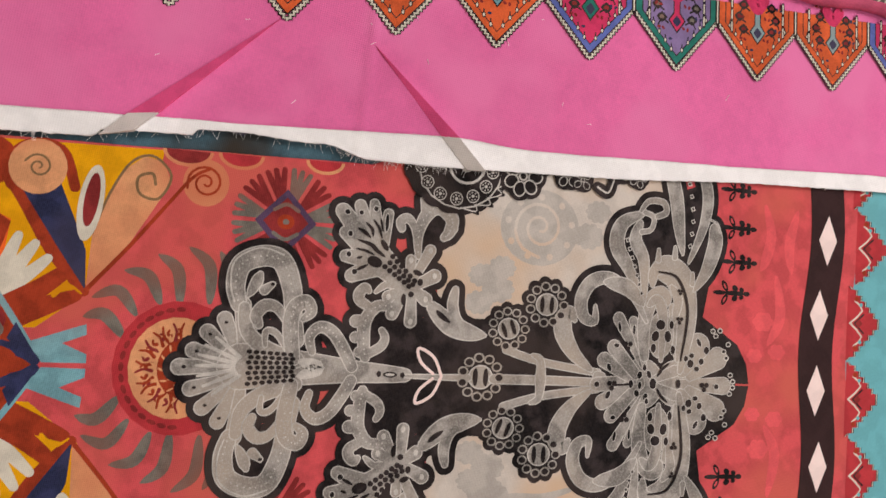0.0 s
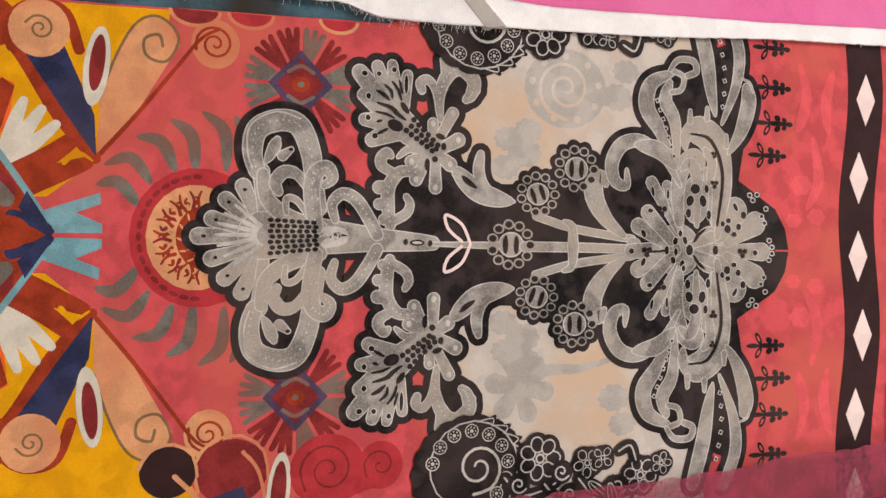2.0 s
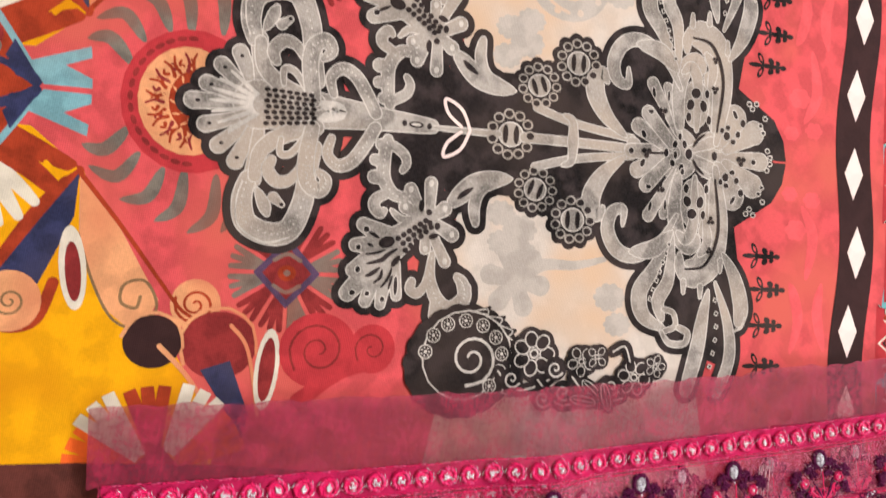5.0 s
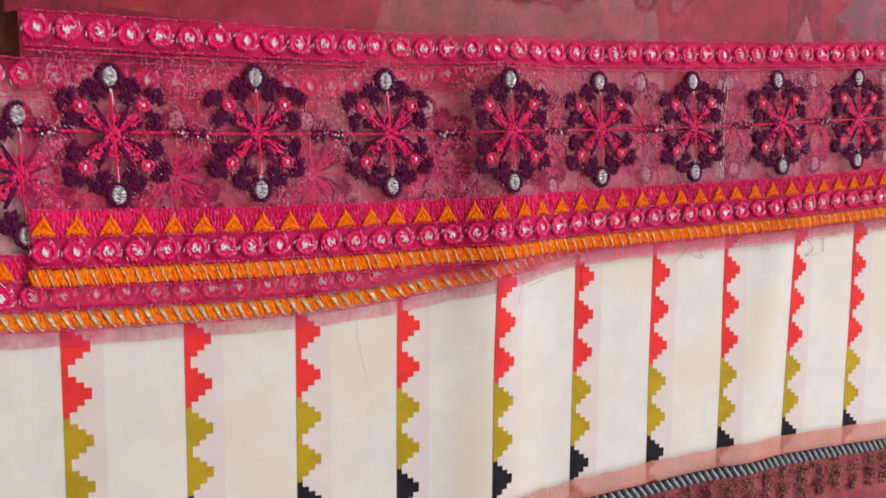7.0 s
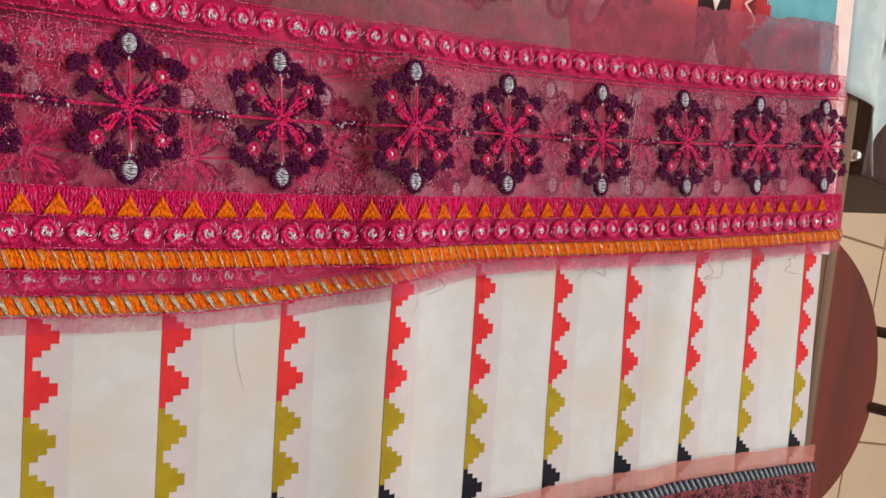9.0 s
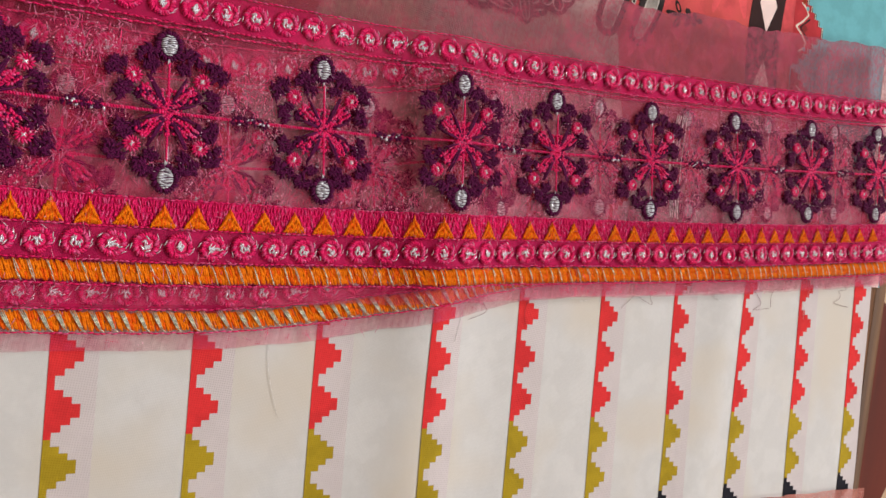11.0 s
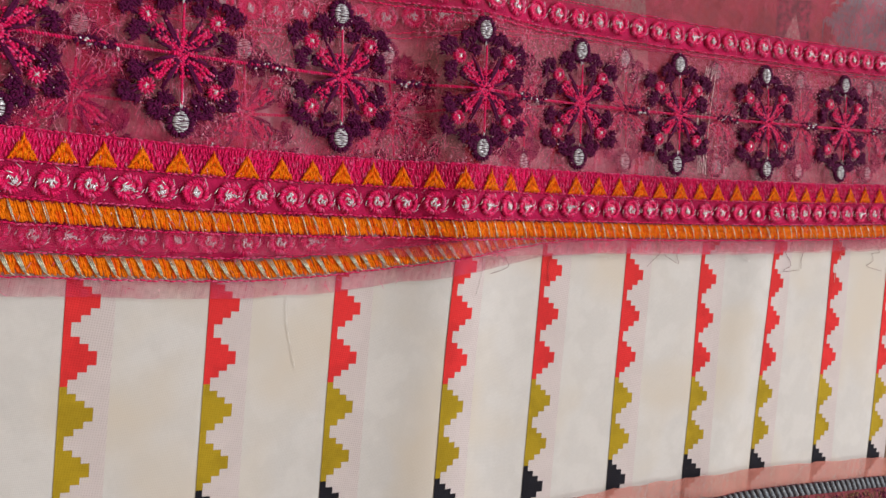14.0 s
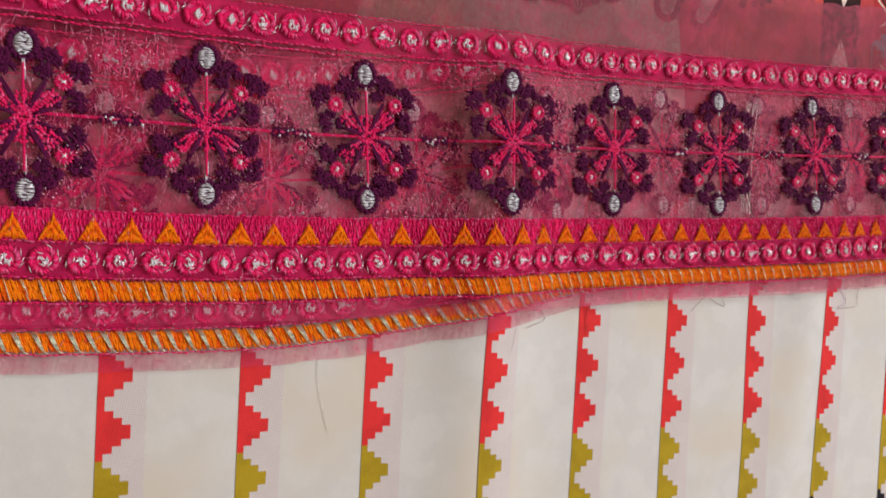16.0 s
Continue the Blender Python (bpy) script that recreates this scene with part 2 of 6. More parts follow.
def coil(cx, cy, r, turns, start, w, hand=1, inner=0.12):
    """A spiral line."""
    pts = []
    n = int(turns * 9)
    for k in range(n + 1):
        t = k / n
        rr = r * (1 - (1 - inner) * t)
        a = radians(start) + hand * 2 * math.pi * turns * t
        pts.append((cx + rr * math.cos(a), cy + rr * math.sin(a)))
    return ribbon(pts, w, w * 0.8, steps=2)


class Print:
    """Gathers flat coloured shapes for one cloth, motif by motif. Each shape lies a hair above the one before it."""

    def __init__(self, frame_matrix, base, mirror=True):
        self.m, self.base, self.mirror, self.rank = frame_matrix, base, mirror, 0
        self.motifs, self.now = {}, None

    def motif(self, name, label="", split=True, layer=None):
        """Opens a motif; split: its mirrored twin is a part of its own; layer: lies this low, on bare cloth."""
        if layer is not None:
            self.rank = layer
        self.now = (len(self.motifs), name, label, split)

    def put(self, colour, polys, both=True):
        if polys and isinstance(polys[0][0], (int, float)):
            polys = [polys]
        self.rank += 1
        h = self.base + self.rank * 1.0e-6
        key, name, label, split = self.now
        for s in (1, -1) if both and self.mirror else (1,):
            group = self.motifs.setdefault((key, s if split else 1), (name, label, []))[2]
            for k, poly in enumerate(polys):
                fine = (k % 3) * 1.2e-7 if len(poly) == 4 else 3.6e-7 + (k % 2) * 1.2e-7
                group.append((h + fine + (5.5e-7 if s < 0 else 0), colour, [(x, s * y) for x, y in poly]))

    def build(self, colours, parent):
        for (_, side), (name, label, shapes) in self.motifs.items():
            bm = bmesh.new()
            used = sorted({colour for _, colour, _ in shapes})
            for h, colour, poly in shapes:
                vs = [bm.verts.new(self.m @ Vector((x / 1000, y / 1000, h))) for x, y in poly]
                f = bm.faces.new(vs)
                f.material_index = used.index(colour)
                f.normal_update()
                if f.normal.z < 0:
                    f.normal_flip()
            big = [f for f in bm.faces if len(f.verts) > 4]
            bmesh.ops.triangulate(bm, faces=big)
            part(name, bm, [colours[u] for u in used], parent, label)

# ---- the room, plain, and the table ----
TOP = 0.757  # table top
FLOOR_MAT = plain("beige_floor_tile", rgb(214, 190, 160), 0.3, 0, 0.05, 5)
bm = add_box(bmesh.new(), -2.6, 3.2, -2.2, 3.4, -0.1, -0.004)
floor = tagged(part("floor", bm, plain("tile_joint", rgb(150, 120, 95), 0.8)), "beige tiled floor with thin darker joints", "floor", kind="structure")
tile_mesh = None
for i in range(13):
    for j in range(13):
        x, y = -2.23 + i * 0.435, -1.945 + j * 0.435
        if tile_mesh is None:
            t0 = part("tile", add_box(bmesh.new(), -0.215, 0.215, -0.215, 0.215, -0.006, 0.0, 0.0015), FLOOR_MAT, floor)
            tile_mesh = t0.data
            t0.matrix_basis = pose(x, y, 0)
        else:
            shared("tile", tile_mesh, floor, pose(x, y, 0))
WALL_MAT = plain("cream_wall_paint", rgb(226, 216, 200), 0.85, 0, 0.04, 3)
for name, b in (("wall_north", (-2.7, 3.3, 3.4, 3.5)), ("wall_south", (-2.7, 3.3, -2.3, -2.2)), ("wall_west", (-2.7, -2.6, -2.2, 3.4)), ("wall_east", (3.2, 3.3, -2.2, 3.4))):
    tagged(part(name, add_box(bmesh.new(), *b, -0.1, 2.8), WALL_MAT), "plain cream painted wall", "wall", kind="structure")
tagged(part("ceiling", add_box(bmesh.new(), -2.7, 3.3, -2.3, 3.5, 2.7, 2.8), plain("white_ceiling_paint", rgb(240, 238, 232), 0.9)), "plain white ceiling", "ceiling", kind="structure")

# table: its far edge runs along local x
TABLE = pose(0.34, 0.523, 0, 0, 0, 4.2)
table = thing("table", "brown wooden table with a grooved rounded edge, covered with cloths", "table")
table.matrix_basis = TABLE
WOOD = wood("table_wood", rgb(74, 42, 20), rgb(140, 92, 48), 0.4)
part("tabletop", add_box(bmesh.new(), -1.05, 0.75, -0.72, -0.014, TOP - 0.028, TOP, 0.003), WOOD, table)
part("edge_moulding", add_box(bmesh.new(), -1.05, 0.75, -0.0135, -0.004, TOP - 0.03, TOP - 0.001, 0.003), wood("edge_wood", rgb(78, 52, 30), rgb(124, 88, 54), 0.6), table, "greyish worn edge moulding")
part("edge_bead", add_box(bmesh.new(), -1.05, 0.75, -0.0035, 0.003, TOP - 0.032, TOP - 0.006, 0.0028), wood("bead_wood", rgb(92, 52, 24), rgb(138, 90, 50), 0.35), table, "narrow rounded edge bead")
for x in (-0.98, 0.68):
    for y in (-0.66, -0.07):
        part("leg", add_box(bmesh.new(), x - 0.03, x + 0.03, y - 0.03, y + 0.03, 0.0, TOP - 0.028, 0.004), WOOD, table)

# chair on the far side: round seat, two slim back posts
chair = thing("chair", "red-brown round-seated wooden chair with slim dark back posts", "chair", at=(0.4417, 0.897, 0))
SEAT = wood("seat_wood", rgb(74, 22, 8), rgb(108, 36, 14), 0.75, (2, 14, 14))
bm = bmesh.new()
bmesh.ops.create_cone(bm, cap_ends=True, segments=64, radius1=0.180, radius2=0.185, depth=0.03)
bmesh.ops.bevel(bm, geom=[e for e in bm.edges if abs(e.verts[0].co.z - e.verts[1].co.z) < 1e-5], offset=0.006, segments=3, affect="EDGES")
bmesh.ops.translate(bm, verts=bm.verts, vec=(0, 0, 0.435))
seat = part("seat", bm, SEAT, chair)
bm = bmesh.new()
ring = bmesh.ops.create_cone(bm, cap_ends=False, segments=64, radius1=0.187, radius2=0.187, depth=0.014)["verts"]
bmesh.ops.solidify(bm, geom=bm.faces[:], thickness=0.004)
bmesh.ops.translate(bm, verts=bm.verts, vec=(0, 0, 0.43))
part("seat_rim", bm, wood("rim_wood", rgb(120, 66, 34), rgb(160, 100, 60), 0.35), seat, "lighter worn rim of the seat")
DARK = wood("dark_wood", rgb(44, 24, 14), rgb(70, 40, 24), 0.4)
for a in (45, 135, 225, 315):
    c, s = math.cos(radians(a)), math.sin(radians(a))
    part("leg", add_rod(bmesh.new(), (0.15 * c, 0.15 * s, 0), (0.12 * c, 0.12 * s, 0.42), 0.012, 0.016), SEAT, chair)
for x in (-0.078, 0.018):
    part("back_post", add_rod(bmesh.new(), (x, 0.165, 0.43), (x + 0.01, 0.33, 0.72), 0.007, 0.006), DARK, chair, "slim dark back post")
part("top_rail", add_box(bmesh.new(), -0.16, 0.11, 0.32, 0.345, 0.71, 0.75, 0.006), DARK, chair, "dark top rail")

# low dark box behind the table, by the hanging cloth
box = thing("storage_box", "dark brown wooden box with a small chrome knob, on the floor", "box", at=(0.03, 1.37, 0))
part("body", add_box(bmesh.new(), -0.2, 0.095, -0.17, 0.17, 0.0, 0.27, 0.01), wood("box_wood", rgb(34, 14, 10), rgb(60, 22, 14), 0.6), box)
lid = part("lid", add_box(bmesh.new(), -0.2, 0.1, -0.18, 0.18, 0.272, 0.30, 0.008), wood("box_lid_wood", rgb(38, 16, 11), rgb(64, 25, 16), 0.6), box)
bm = bmesh.new()
bmesh.ops.create_uvsphere(bm, u_segments=12, v_segments=8, radius=0.011, matrix=pose(0.07, -0.186, 0.287))
part("knob", bm, plain("chrome", (0.8, 0.8, 0.8), 0.15, 1.0), lid, "small chrome knob", True)

# ---- the printed cloth with the lace pattern ----
LACE = Matrix(((-0.1304, 0.9915, 0, 0.17451), (0.9915, 0.1304, 0, 0.15665), (0, 0, 1, 0), (0, 0, 0, 1)))
LACE_Z = 0.7590
COL = {
    "red": cloth("coral_red_print", rgb(198, 78, 82), 0.2, stain=rgb(200, 92, 82), mottle=0.8),
    "black": cloth("black_print", rgb(44, 37, 37), 0.7, stain=rgb(60, 50, 47), mottle=0.9),
    "grey": cloth("lace_grey_print", rgb(146, 140, 134), 0.42, stain=rgb(170, 158, 146), mottle=0.9, dots=0.22),
    "pale": cloth("lace_white_print", rgb(192, 186, 179), 0.3),
    "beige": cloth("beige_print", rgb(198, 188, 178), 0.12, stain=rgb(204, 174, 146)),
    "ghost": cloth("ghost_grey_print", rgb(178, 170, 162), 0.16),
    "yellow": cloth("yellow_print", rgb(224, 158, 8), 0.16, stain=rgb(205, 135, 8)),
    "navy": cloth("navy_print", rgb(46, 50, 82), 0.45, stain=rgb(64, 60, 82)),
    "peach": cloth("peach_print", rgb(214, 152, 108), 0.2, stain=rgb(200, 118, 86)),
    "rust": cloth("rust_print", rgb(150, 54, 30), 0.34),
    "maroon": cloth("maroon_print", rgb(132, 44, 44), 0.32),
    "teal": cloth("grey_teal_print", rgb(112, 106, 98), 0.35, stain=rgb(132, 88, 76)),
    "sky": cloth("light_blue_print", rgb(112, 158, 168), 0.28, stain=rgb(134, 148, 148)),
    "ivory": cloth("ivory_print", rgb(210, 202, 186), 0.14),
    "brown": cloth("dark_brown_print", rgb(52, 32, 32), 0.2),
    "blue": cloth("blue_print", rgb(82, 62, 88), 0.3),
    "orange": cloth("orange_print", rgb(232, 100, 40), 0.15),
    "rose": cloth("pale_rose_print", rgb(238, 214, 208), 0.08),
    "deep": cloth("deep_red_print", rgb(176, 52, 58), 0.2),
    "umber": cloth("umber_print", rgb(88, 46, 40), 0.35, stain=rgb(66, 38, 36)),
    "dusk": cloth("faint_light_red_print", rgb(216, 88, 92), 0.16),
    "aqua": cloth("aqua_print", rgb(104, 170, 178), 0.12),
    "line": cloth("olive_line_print", rgb(128, 100, 70), 0.2),
}
lace_cloth = thing("printed_cloth", "coral red voile cloth printed with grey lace flowers, lying flat", "cloth")


def lace_xy(s, d):
    p = LACE @ Vector((s / 1000, d / 1000, 0))
    return p.x, p.y


random.seed(4)


def lace_plan(u, v):
    s = -420 + u * 746
    top_edge = -88.5 - 0.023 * (s + 169) + 0.8 * noise.noise((u * 18, 0.3, 0)) - 30 * smooth_step(-20, 10, s)
    low_edge = 178 - 26 * u
    return lace_xy(s, top_edge + (low_edge - top_edge) * v)


part("cloth_sheet", sheet(lace_plan, 90, 40, 0.0007, lambda x, y: LACE_Z - 0.0007), COL["red"], lace_cloth)
pr = Print(LACE, LACE_Z + 0.00004)

# left field: yellow ground, birds, fans
pr.motif("yellow_ground_print", "yellow ground")
pr.put("yellow", [(-246.6, -81.4), (-192.7, -86.4), (-108.5, -88.9), (-109.5, -81.7), (-132.4, -30.0), (-150.8, -14.4), (-173.4, -13.8), (-245.3, -11.9)])
pr.motif("yellow_ground_print", "yellow ground by the lower hem", False)
pr.put("yellow", [(-187.3, 73.8), (-128.3, 79.8), (-110.9, 85.9), (-97.1, 97.0), (-85.8, 115.0), (-82.1, 131.8), (-84.6, 152.9), (-186.4, 149.8)], both=False)
pr.motif("bird_print", "navy and peach bird shape with curled wings")
pr.put("rust", ribbon([(-168.8, -76.6), (-160.1, -66.7), (-147.4, -45.3), (-134.4, -29.4)], 2.2, 2.0, 2.6))
pr.put("rust", oval(-172.5, -78.3, 11, 10))
pr.put("rust", ribbon([(-163.4, -69.7), (-163.2, -81.3), (-155.6, -86.6), (-145.9, -83.9), (-140.8, -70.4)], 2.2, 2.0))
pr.put("navy", [(-160.7, -69.9), (-147.8, -75.8), (-140.7, -59.6), (-135.0, -46.0), (-134.0, -29.9), (-145.4, -46.5)])
pr.put("peach", oval(-154.6, -77.4, 10.5, 11))
pr.put("line", coil(-154.4, -77.4, 5.2, 1.6, 200, 0.45, 1))
pr.put("peach", [(-134.0, -29.9), (-133.1, -53.7), (-127.9, -69.2), (-122.9, -79.5), (-115.8, -85.6), (-108.5, -84.0), (-104.8, -75.4), (-109.4, -67.3), (-119.5, -49.1)])
pr.put("line", ribbon([(-133.3, -52.6), (-127.9, -69.2), (-120.9, -82.5), (-112.7, -85.9), (-105.3, -78.7), (-109.4, -68.9), (-116.7, -70.1), (-117.8, -76.6), (-112.6, -78.8), (-111.1, -74.5)], 0.5, 0.6))
pr.put("peach", oval(-91.4, -77.0, 9.2, 9.8))
pr.put("rust", coil(-91.6, -77.0, 7.6, 1.9, 160, 0.55, 1))
pr.put("rust", ribbon([(-133.6, -30.3), (-119.5, -48.0), (-105.2, -67.6), (-96.8, -78.8), (-90.4, -82.9)], 0.9, 0.6))
pr.put("ivory", oval(-134.6, -64.8, 15.5, 4.6, 96))
pr.put("maroon", oval(-134.4, -66.1, 11.0, 2.7, 96))
pr.motif("feather_print", "rust and ivory feather shapes")
pr.put("orange", [(-174.1, -63.6), (-168.5, -58.8), (-162.4, -56.0), (-164.4, -38.1), (-173.7, -36.6)])
pr.put("rust", [(-174.0, -57.3), (-170.7, -54.4), (-166.6, -57.9), (-162.4, -55.0), (-166.7, -39.0), (-173.8, -40.3)])
pr.put("ivory", ribbon([(-164.3, -30.8), (-162.2, -41.3), (-159.3, -49.9)], 3.6, 1.6))
pr.put("ivory", ribbon([(-164.0, -29.7), (-157.9, -39.5), (-153.2, -47.1)], 3.6, 1.7))
pr.put("ivory", ribbon([(-163.2, -28.3), (-154.9, -35.0), (-148.3, -41.6)], 3.4, 1.8))
pr.put("rust", ribbon([(-160.8, -22.5), (-151.0, -29.2), (-143.3, -35.5)], 4.5, 3.0))
pr.put("rust", ribbon([(-158.9, -18.4), (-147.1, -23.4), (-137.3, -27.6)], 5.0, 2.4))
pr.put("yellow", ribbon([(-145.2, -27.3), (-140.3, -31.4), (-135.4, -28.6)], 0.9, 0.4))
pr.motif("diamond_print", "rust diamond with light blue outline", False)
pr.put("rust", [(-201.8, 0.4), (-173.8, -39.1), (-149.1, -3.2), (-149.1, -1.8), (-149.1, -0.1)] + [(-172.6, 37.7)], both=False)
pr.put("sky", ribbon([(-184.9, -53.5), (-173.8, -39.5), (-160.4, -20.4), (-149.5, -3.4)], 1.2, 1.2, steps=3))
pr.put("maroon", ribbon([(-180.9, -25.9), (-173.5, -22.5), (-166.0, -17.1)], 6, 5))
pr.put("teal", ribbon([(-184.4, -15.6), (-171.6, -18.0), (-164.5, -13.0)], 5, 3))
pr.put("navy", [(-157.5, -16.3), (-149.5, -3.4), (-149.9, -0.9), (-156.4, -5.9), (-160.3, -10.0)])
pr.put("navy", ribbon([(-162.1, -6.8), (-154.5, -4.8), (-149.9, -1.7)], 2.5, 2))
pr.put("rust", oval(-164.8, -0.7, 9, 6.5, 0), both=False)
pr.put("sky", [(-152.3, -9.1), (-132.4, -16.6), (-132.0, -12.3), (-140.6, -8.7), (-131.5, -4.6), (-131.4, -1.1), (-147.5, -0.9)])
pr.motif("crescent_print", "grey-teal crescents in an arc", layer=2)
pr.put("teal", ribbon([(-131.0, -27.4), (-121.7, -30.4), (-114.7, -21.5)], 0.4, 1.0, 2.4))
pr.put("teal", ribbon([(-133.7, -19.6), (-126.1, -20.7), (-118.7, -12.2)], 0.4, 1.0, 2.6))
pr.put("teal", ribbon([(-119.8, -38.8), (-110.7, -37.0), (-105.8, -26.6)], 0.4, 1.0, 2.5))
pr.put("teal", ribbon([(-107.5, -46.0), (-99.8, -40.2), (-98.0, -26.5)], 0.4, 1.0, 2.5))
pr.put("teal", ribbon([(-95.7, -49.8), (-87.4, -42.6), (-86.4, -27.8)], 0.4, 1.0, 2.5))
pr.put("teal", ribbon([(-83.5, -48.9), (-80.0, -41.1), (-80.7, -29.8)], 0.4, 1.0, 2.2))
pr.motif("sun_print", "maroon and peach sun disc", False)
SUN_S, SUN_D = -97.5, -0.2
pr.put("deep", oval(SUN_S + 1, SUN_D, 25.5, 27.5), both=False)
for k in range(17):
    a = radians(92 + k * 11)
    pr.put("maroon", oval(SUN_S + 1 + 22 * math.cos(a), SUN_D + 24 * math.sin(a), 1.9, 1.0, math.degrees(a) + 90, n=10), both=False)
pr.put("peach", oval(SUN_S, SUN_D, 18.5, 20.8), both=False)
pr.put("rust", oval(SUN_S + 3, SUN_D, 10.5, 12.5), both=False)
for k in range(27):
    a = radians(88 + k * 7.1)
    r0, r1 = (12.5, 14.6) if k % 2 else (10.5, 16.6)
    bend = 0.07 if k % 4 < 2 else -0.07
    tones = "rust" if k % 3 else "maroon"
    pr.put(tones, ribbon([(SUN_S + 1 + r * math.cos(a + e), SUN_D + r * 1.1 * math.sin(a + e)) for r, e in ((r0, 0), ((r0 + r1) / 2, bend), (r1, 0))], 0.75, 0.4, steps=3), both=False)
for k in range(22):
    a = radians(86 + k * 9)
    pr.put("peach", oval(SUN_S + 3 + (6 + 3 * (k % 3)) * math.cos(a), SUN_D + (7 + 3.4 * (k % 3)) * math.sin(a), 1.5, 0.45, math.degrees(a) + 30, n=8), both=False)

# star with a diamond heart between the birds and the lace
pr.motif("star_print", "rust and grey star with a blue diamond heart")
sx, sy = -57.9, -63.6
for k in range(12):
    a = radians(15 + 30 * k)
    c = "maroon" if k in (1, 2, 4, 7, 8, 10) else "teal"
    for e in (-0.17, 0.0, 0.17):
        pr.put(c, drop(sx + 9 * math.cos(a), sy + 9 * math.sin(a), sx + 21.5 * math.cos(a + e), sy + 22.5 * math.sin(a + e), 1.6, 1.1, 4))
pr.put("blue", [(sx - 13, sy), (sx, sy - 14), (sx + 13, sy), (sx, sy + 14)])
pr.put("maroon", [(sx - 9.5, sy), (sx, sy - 10.5), (sx + 9.5, sy), (sx, sy + 10.5)])
pr.put("rust", oval(sx, sy, 3.6, 3.2))
pr.put("teal", oval(sx, sy, 1.4, 1.2))
pr.put("teal", ribbon([(sx - 5, sy - 5), (sx, sy - 7.5), (sx + 5, sy - 5)], 0.8, 0.8))
pr.put("teal", ribbon([(sx - 5, sy + 5), (sx, sy + 7.5), (sx + 5, sy + 5)], 0.8, 0.8))

# half-hidden curls along both hems
pr.motif("curl_print", "maroon curls by the hem")
pr.put("maroon", oval(-82.2, 92.2, 14, 13), False)
pr.put("peach", coil(-82.2, 92.2, 14.5, 0.62, 150, 0.7, 1, 1.0), False)
pr.put("brown", oval(-106.0, 91.2, 10.5, 10), False)
pr.put("peach", coil(-106.0, 91.2, 11, 0.5, 190, 0.7, 1, 1.0), False)
pr.put("navy", [(-88.6, 101.7), (-77.8, 98.1), (-70.0, 118.8), (-72.1, 127.5)])
pr.put("peach", ribbon([(-103.5, 92.9), (-92.8, 104.6), (-80.9, 123.3)], 1.0, 0.8), False)
pr.put("peach", ribbon([(-77.9, 84.7), (-71.3, 94.1), (-66.6, 119.1)], 0.8, 0.6), False)
pr.put("ivory", oval(-63.9, 101.4, 16, 4.6, 95), False)
pr.put("maroon", oval(-63.9, 101.4, 12.5, 3.0, 95), False)
pr.put("deep", oval(-44.1, 93.8, 15.5, 15), False)
pr.put("maroon", coil(-44.1, 93.8, 12, 1.8, 140, 0.5, 1), False)
pr.put("deep", oval(-22.4, 92.9, 9.5, 10), False)
pr.put("maroon", coil(-22.4, 92.9, 7.5, 1.3, 140, 0.4, 1), False)
pr.put("deep", ribbon([(-50.9, 113.8), (-37.1, 103.5), (-25.3, 99.7)], 3.4, 2.4), False)

# fan of fingers in the yellow corner under the trims
pr.motif("fan_print", "fan of rust and ivory fingers")
fx, fy = -102.4, 140.6
for k, (a, c) in enumerate(((-158, "orange"), (-132, "ivory"), (-98, "rust"), (-62, "ivory"), (-30, "orange"))):
    for e in (-11, 0, 11):
        r = 33 if c != "ivory" else 35
        pr.put(c, ribbon([(fx + 9 * math.sin(radians(a + 90)), fy - 9 * math.cos(radians(a + 90))), (fx + r * math.sin(radians(a + 90 + e)), fy - r * math.cos(radians(a + 90 + e)))], 2.6, 2.3, ends=False), both=False)
pr.put("maroon", [(fx - 14, fy + 4), (fx, fy - 12), (fx + 14, fy + 4), (fx, fy + 20)], both=False)
pr.put("umber", [(-187.7, 135.1), (-129.8, 135.4), (-80.6, 137.8), (-3.2, 145.1), (-3.8, 165.0), (-189.1, 158.4)], both=False)

# pale ground between the lace arms
pr.motif("pale_ground_print", "pale beige ground with faint paisley")
pr.put("beige", [(2.1, -101.2), (126.9, -107.7), (120.6, -69.6), (102.4, -28.9), (51.1, -27.3), (24.3, -22.7), (11.3, -35.8), (8.1, -62.5), (9.9, -79.8)])
pr.motif("pale_hem_ground_print", "pale beige ground by the hem", False)
pr.put("beige", [(14.2, 78.5), (123.2, 68.6), (147.4, 189.7), (-5.5, 169.6)], both=False)
gx, gy = 59.4, -70.8
pr.motif("faint_paisley_print", "faint grey paisley and flowers", False)
pr.put("ghost", oval(gx, gy, 20, 18), False)
pr.put("beige", coil(gx, gy, 14, 2.0, 90, 0.8, 1), False)
for k in range(9):
    a = radians(30 + 40 * k)
    pr.put("beige", oval(gx + 16.4 * math.cos(a), gy + 14.4 * math.sin(a), 1.6), False)
vx, vy = 39.1, 62.6
pr.motif("faint_flower_print", "faint grey flower", False)
for k in range(6):
    a = radians(10 + 60 * k)
    pr.put("ghost", drop(vx, vy, vx + 12 * math.cos(a), vy + 12 * math.sin(a), 2.5, 4.5), False)
for x0, y0, r in ((32.2, -46.6, 6), (41.6, -50.8, 6), (40.2, -40.7, 7), (84.9, -68.6, 7), (89.3, -80.7, 6), (30.9, -34.1, 6)):
    pr.motif("faint_leaf_print", "faint grey scalloped leaf")
    pr.put("ghost", oval(x0, y0, r, r * 0.8, wob=0.18, lobes=10, n=40))
pr.motif("faint_stem_print", "faint grey stem", False)
pr.put("ghost", ribbon([(40.4, 62.7), (51.2, 55.6), (67.7, 54.9), (81.9, 51.5)], 3.5, 1.2), both=False)


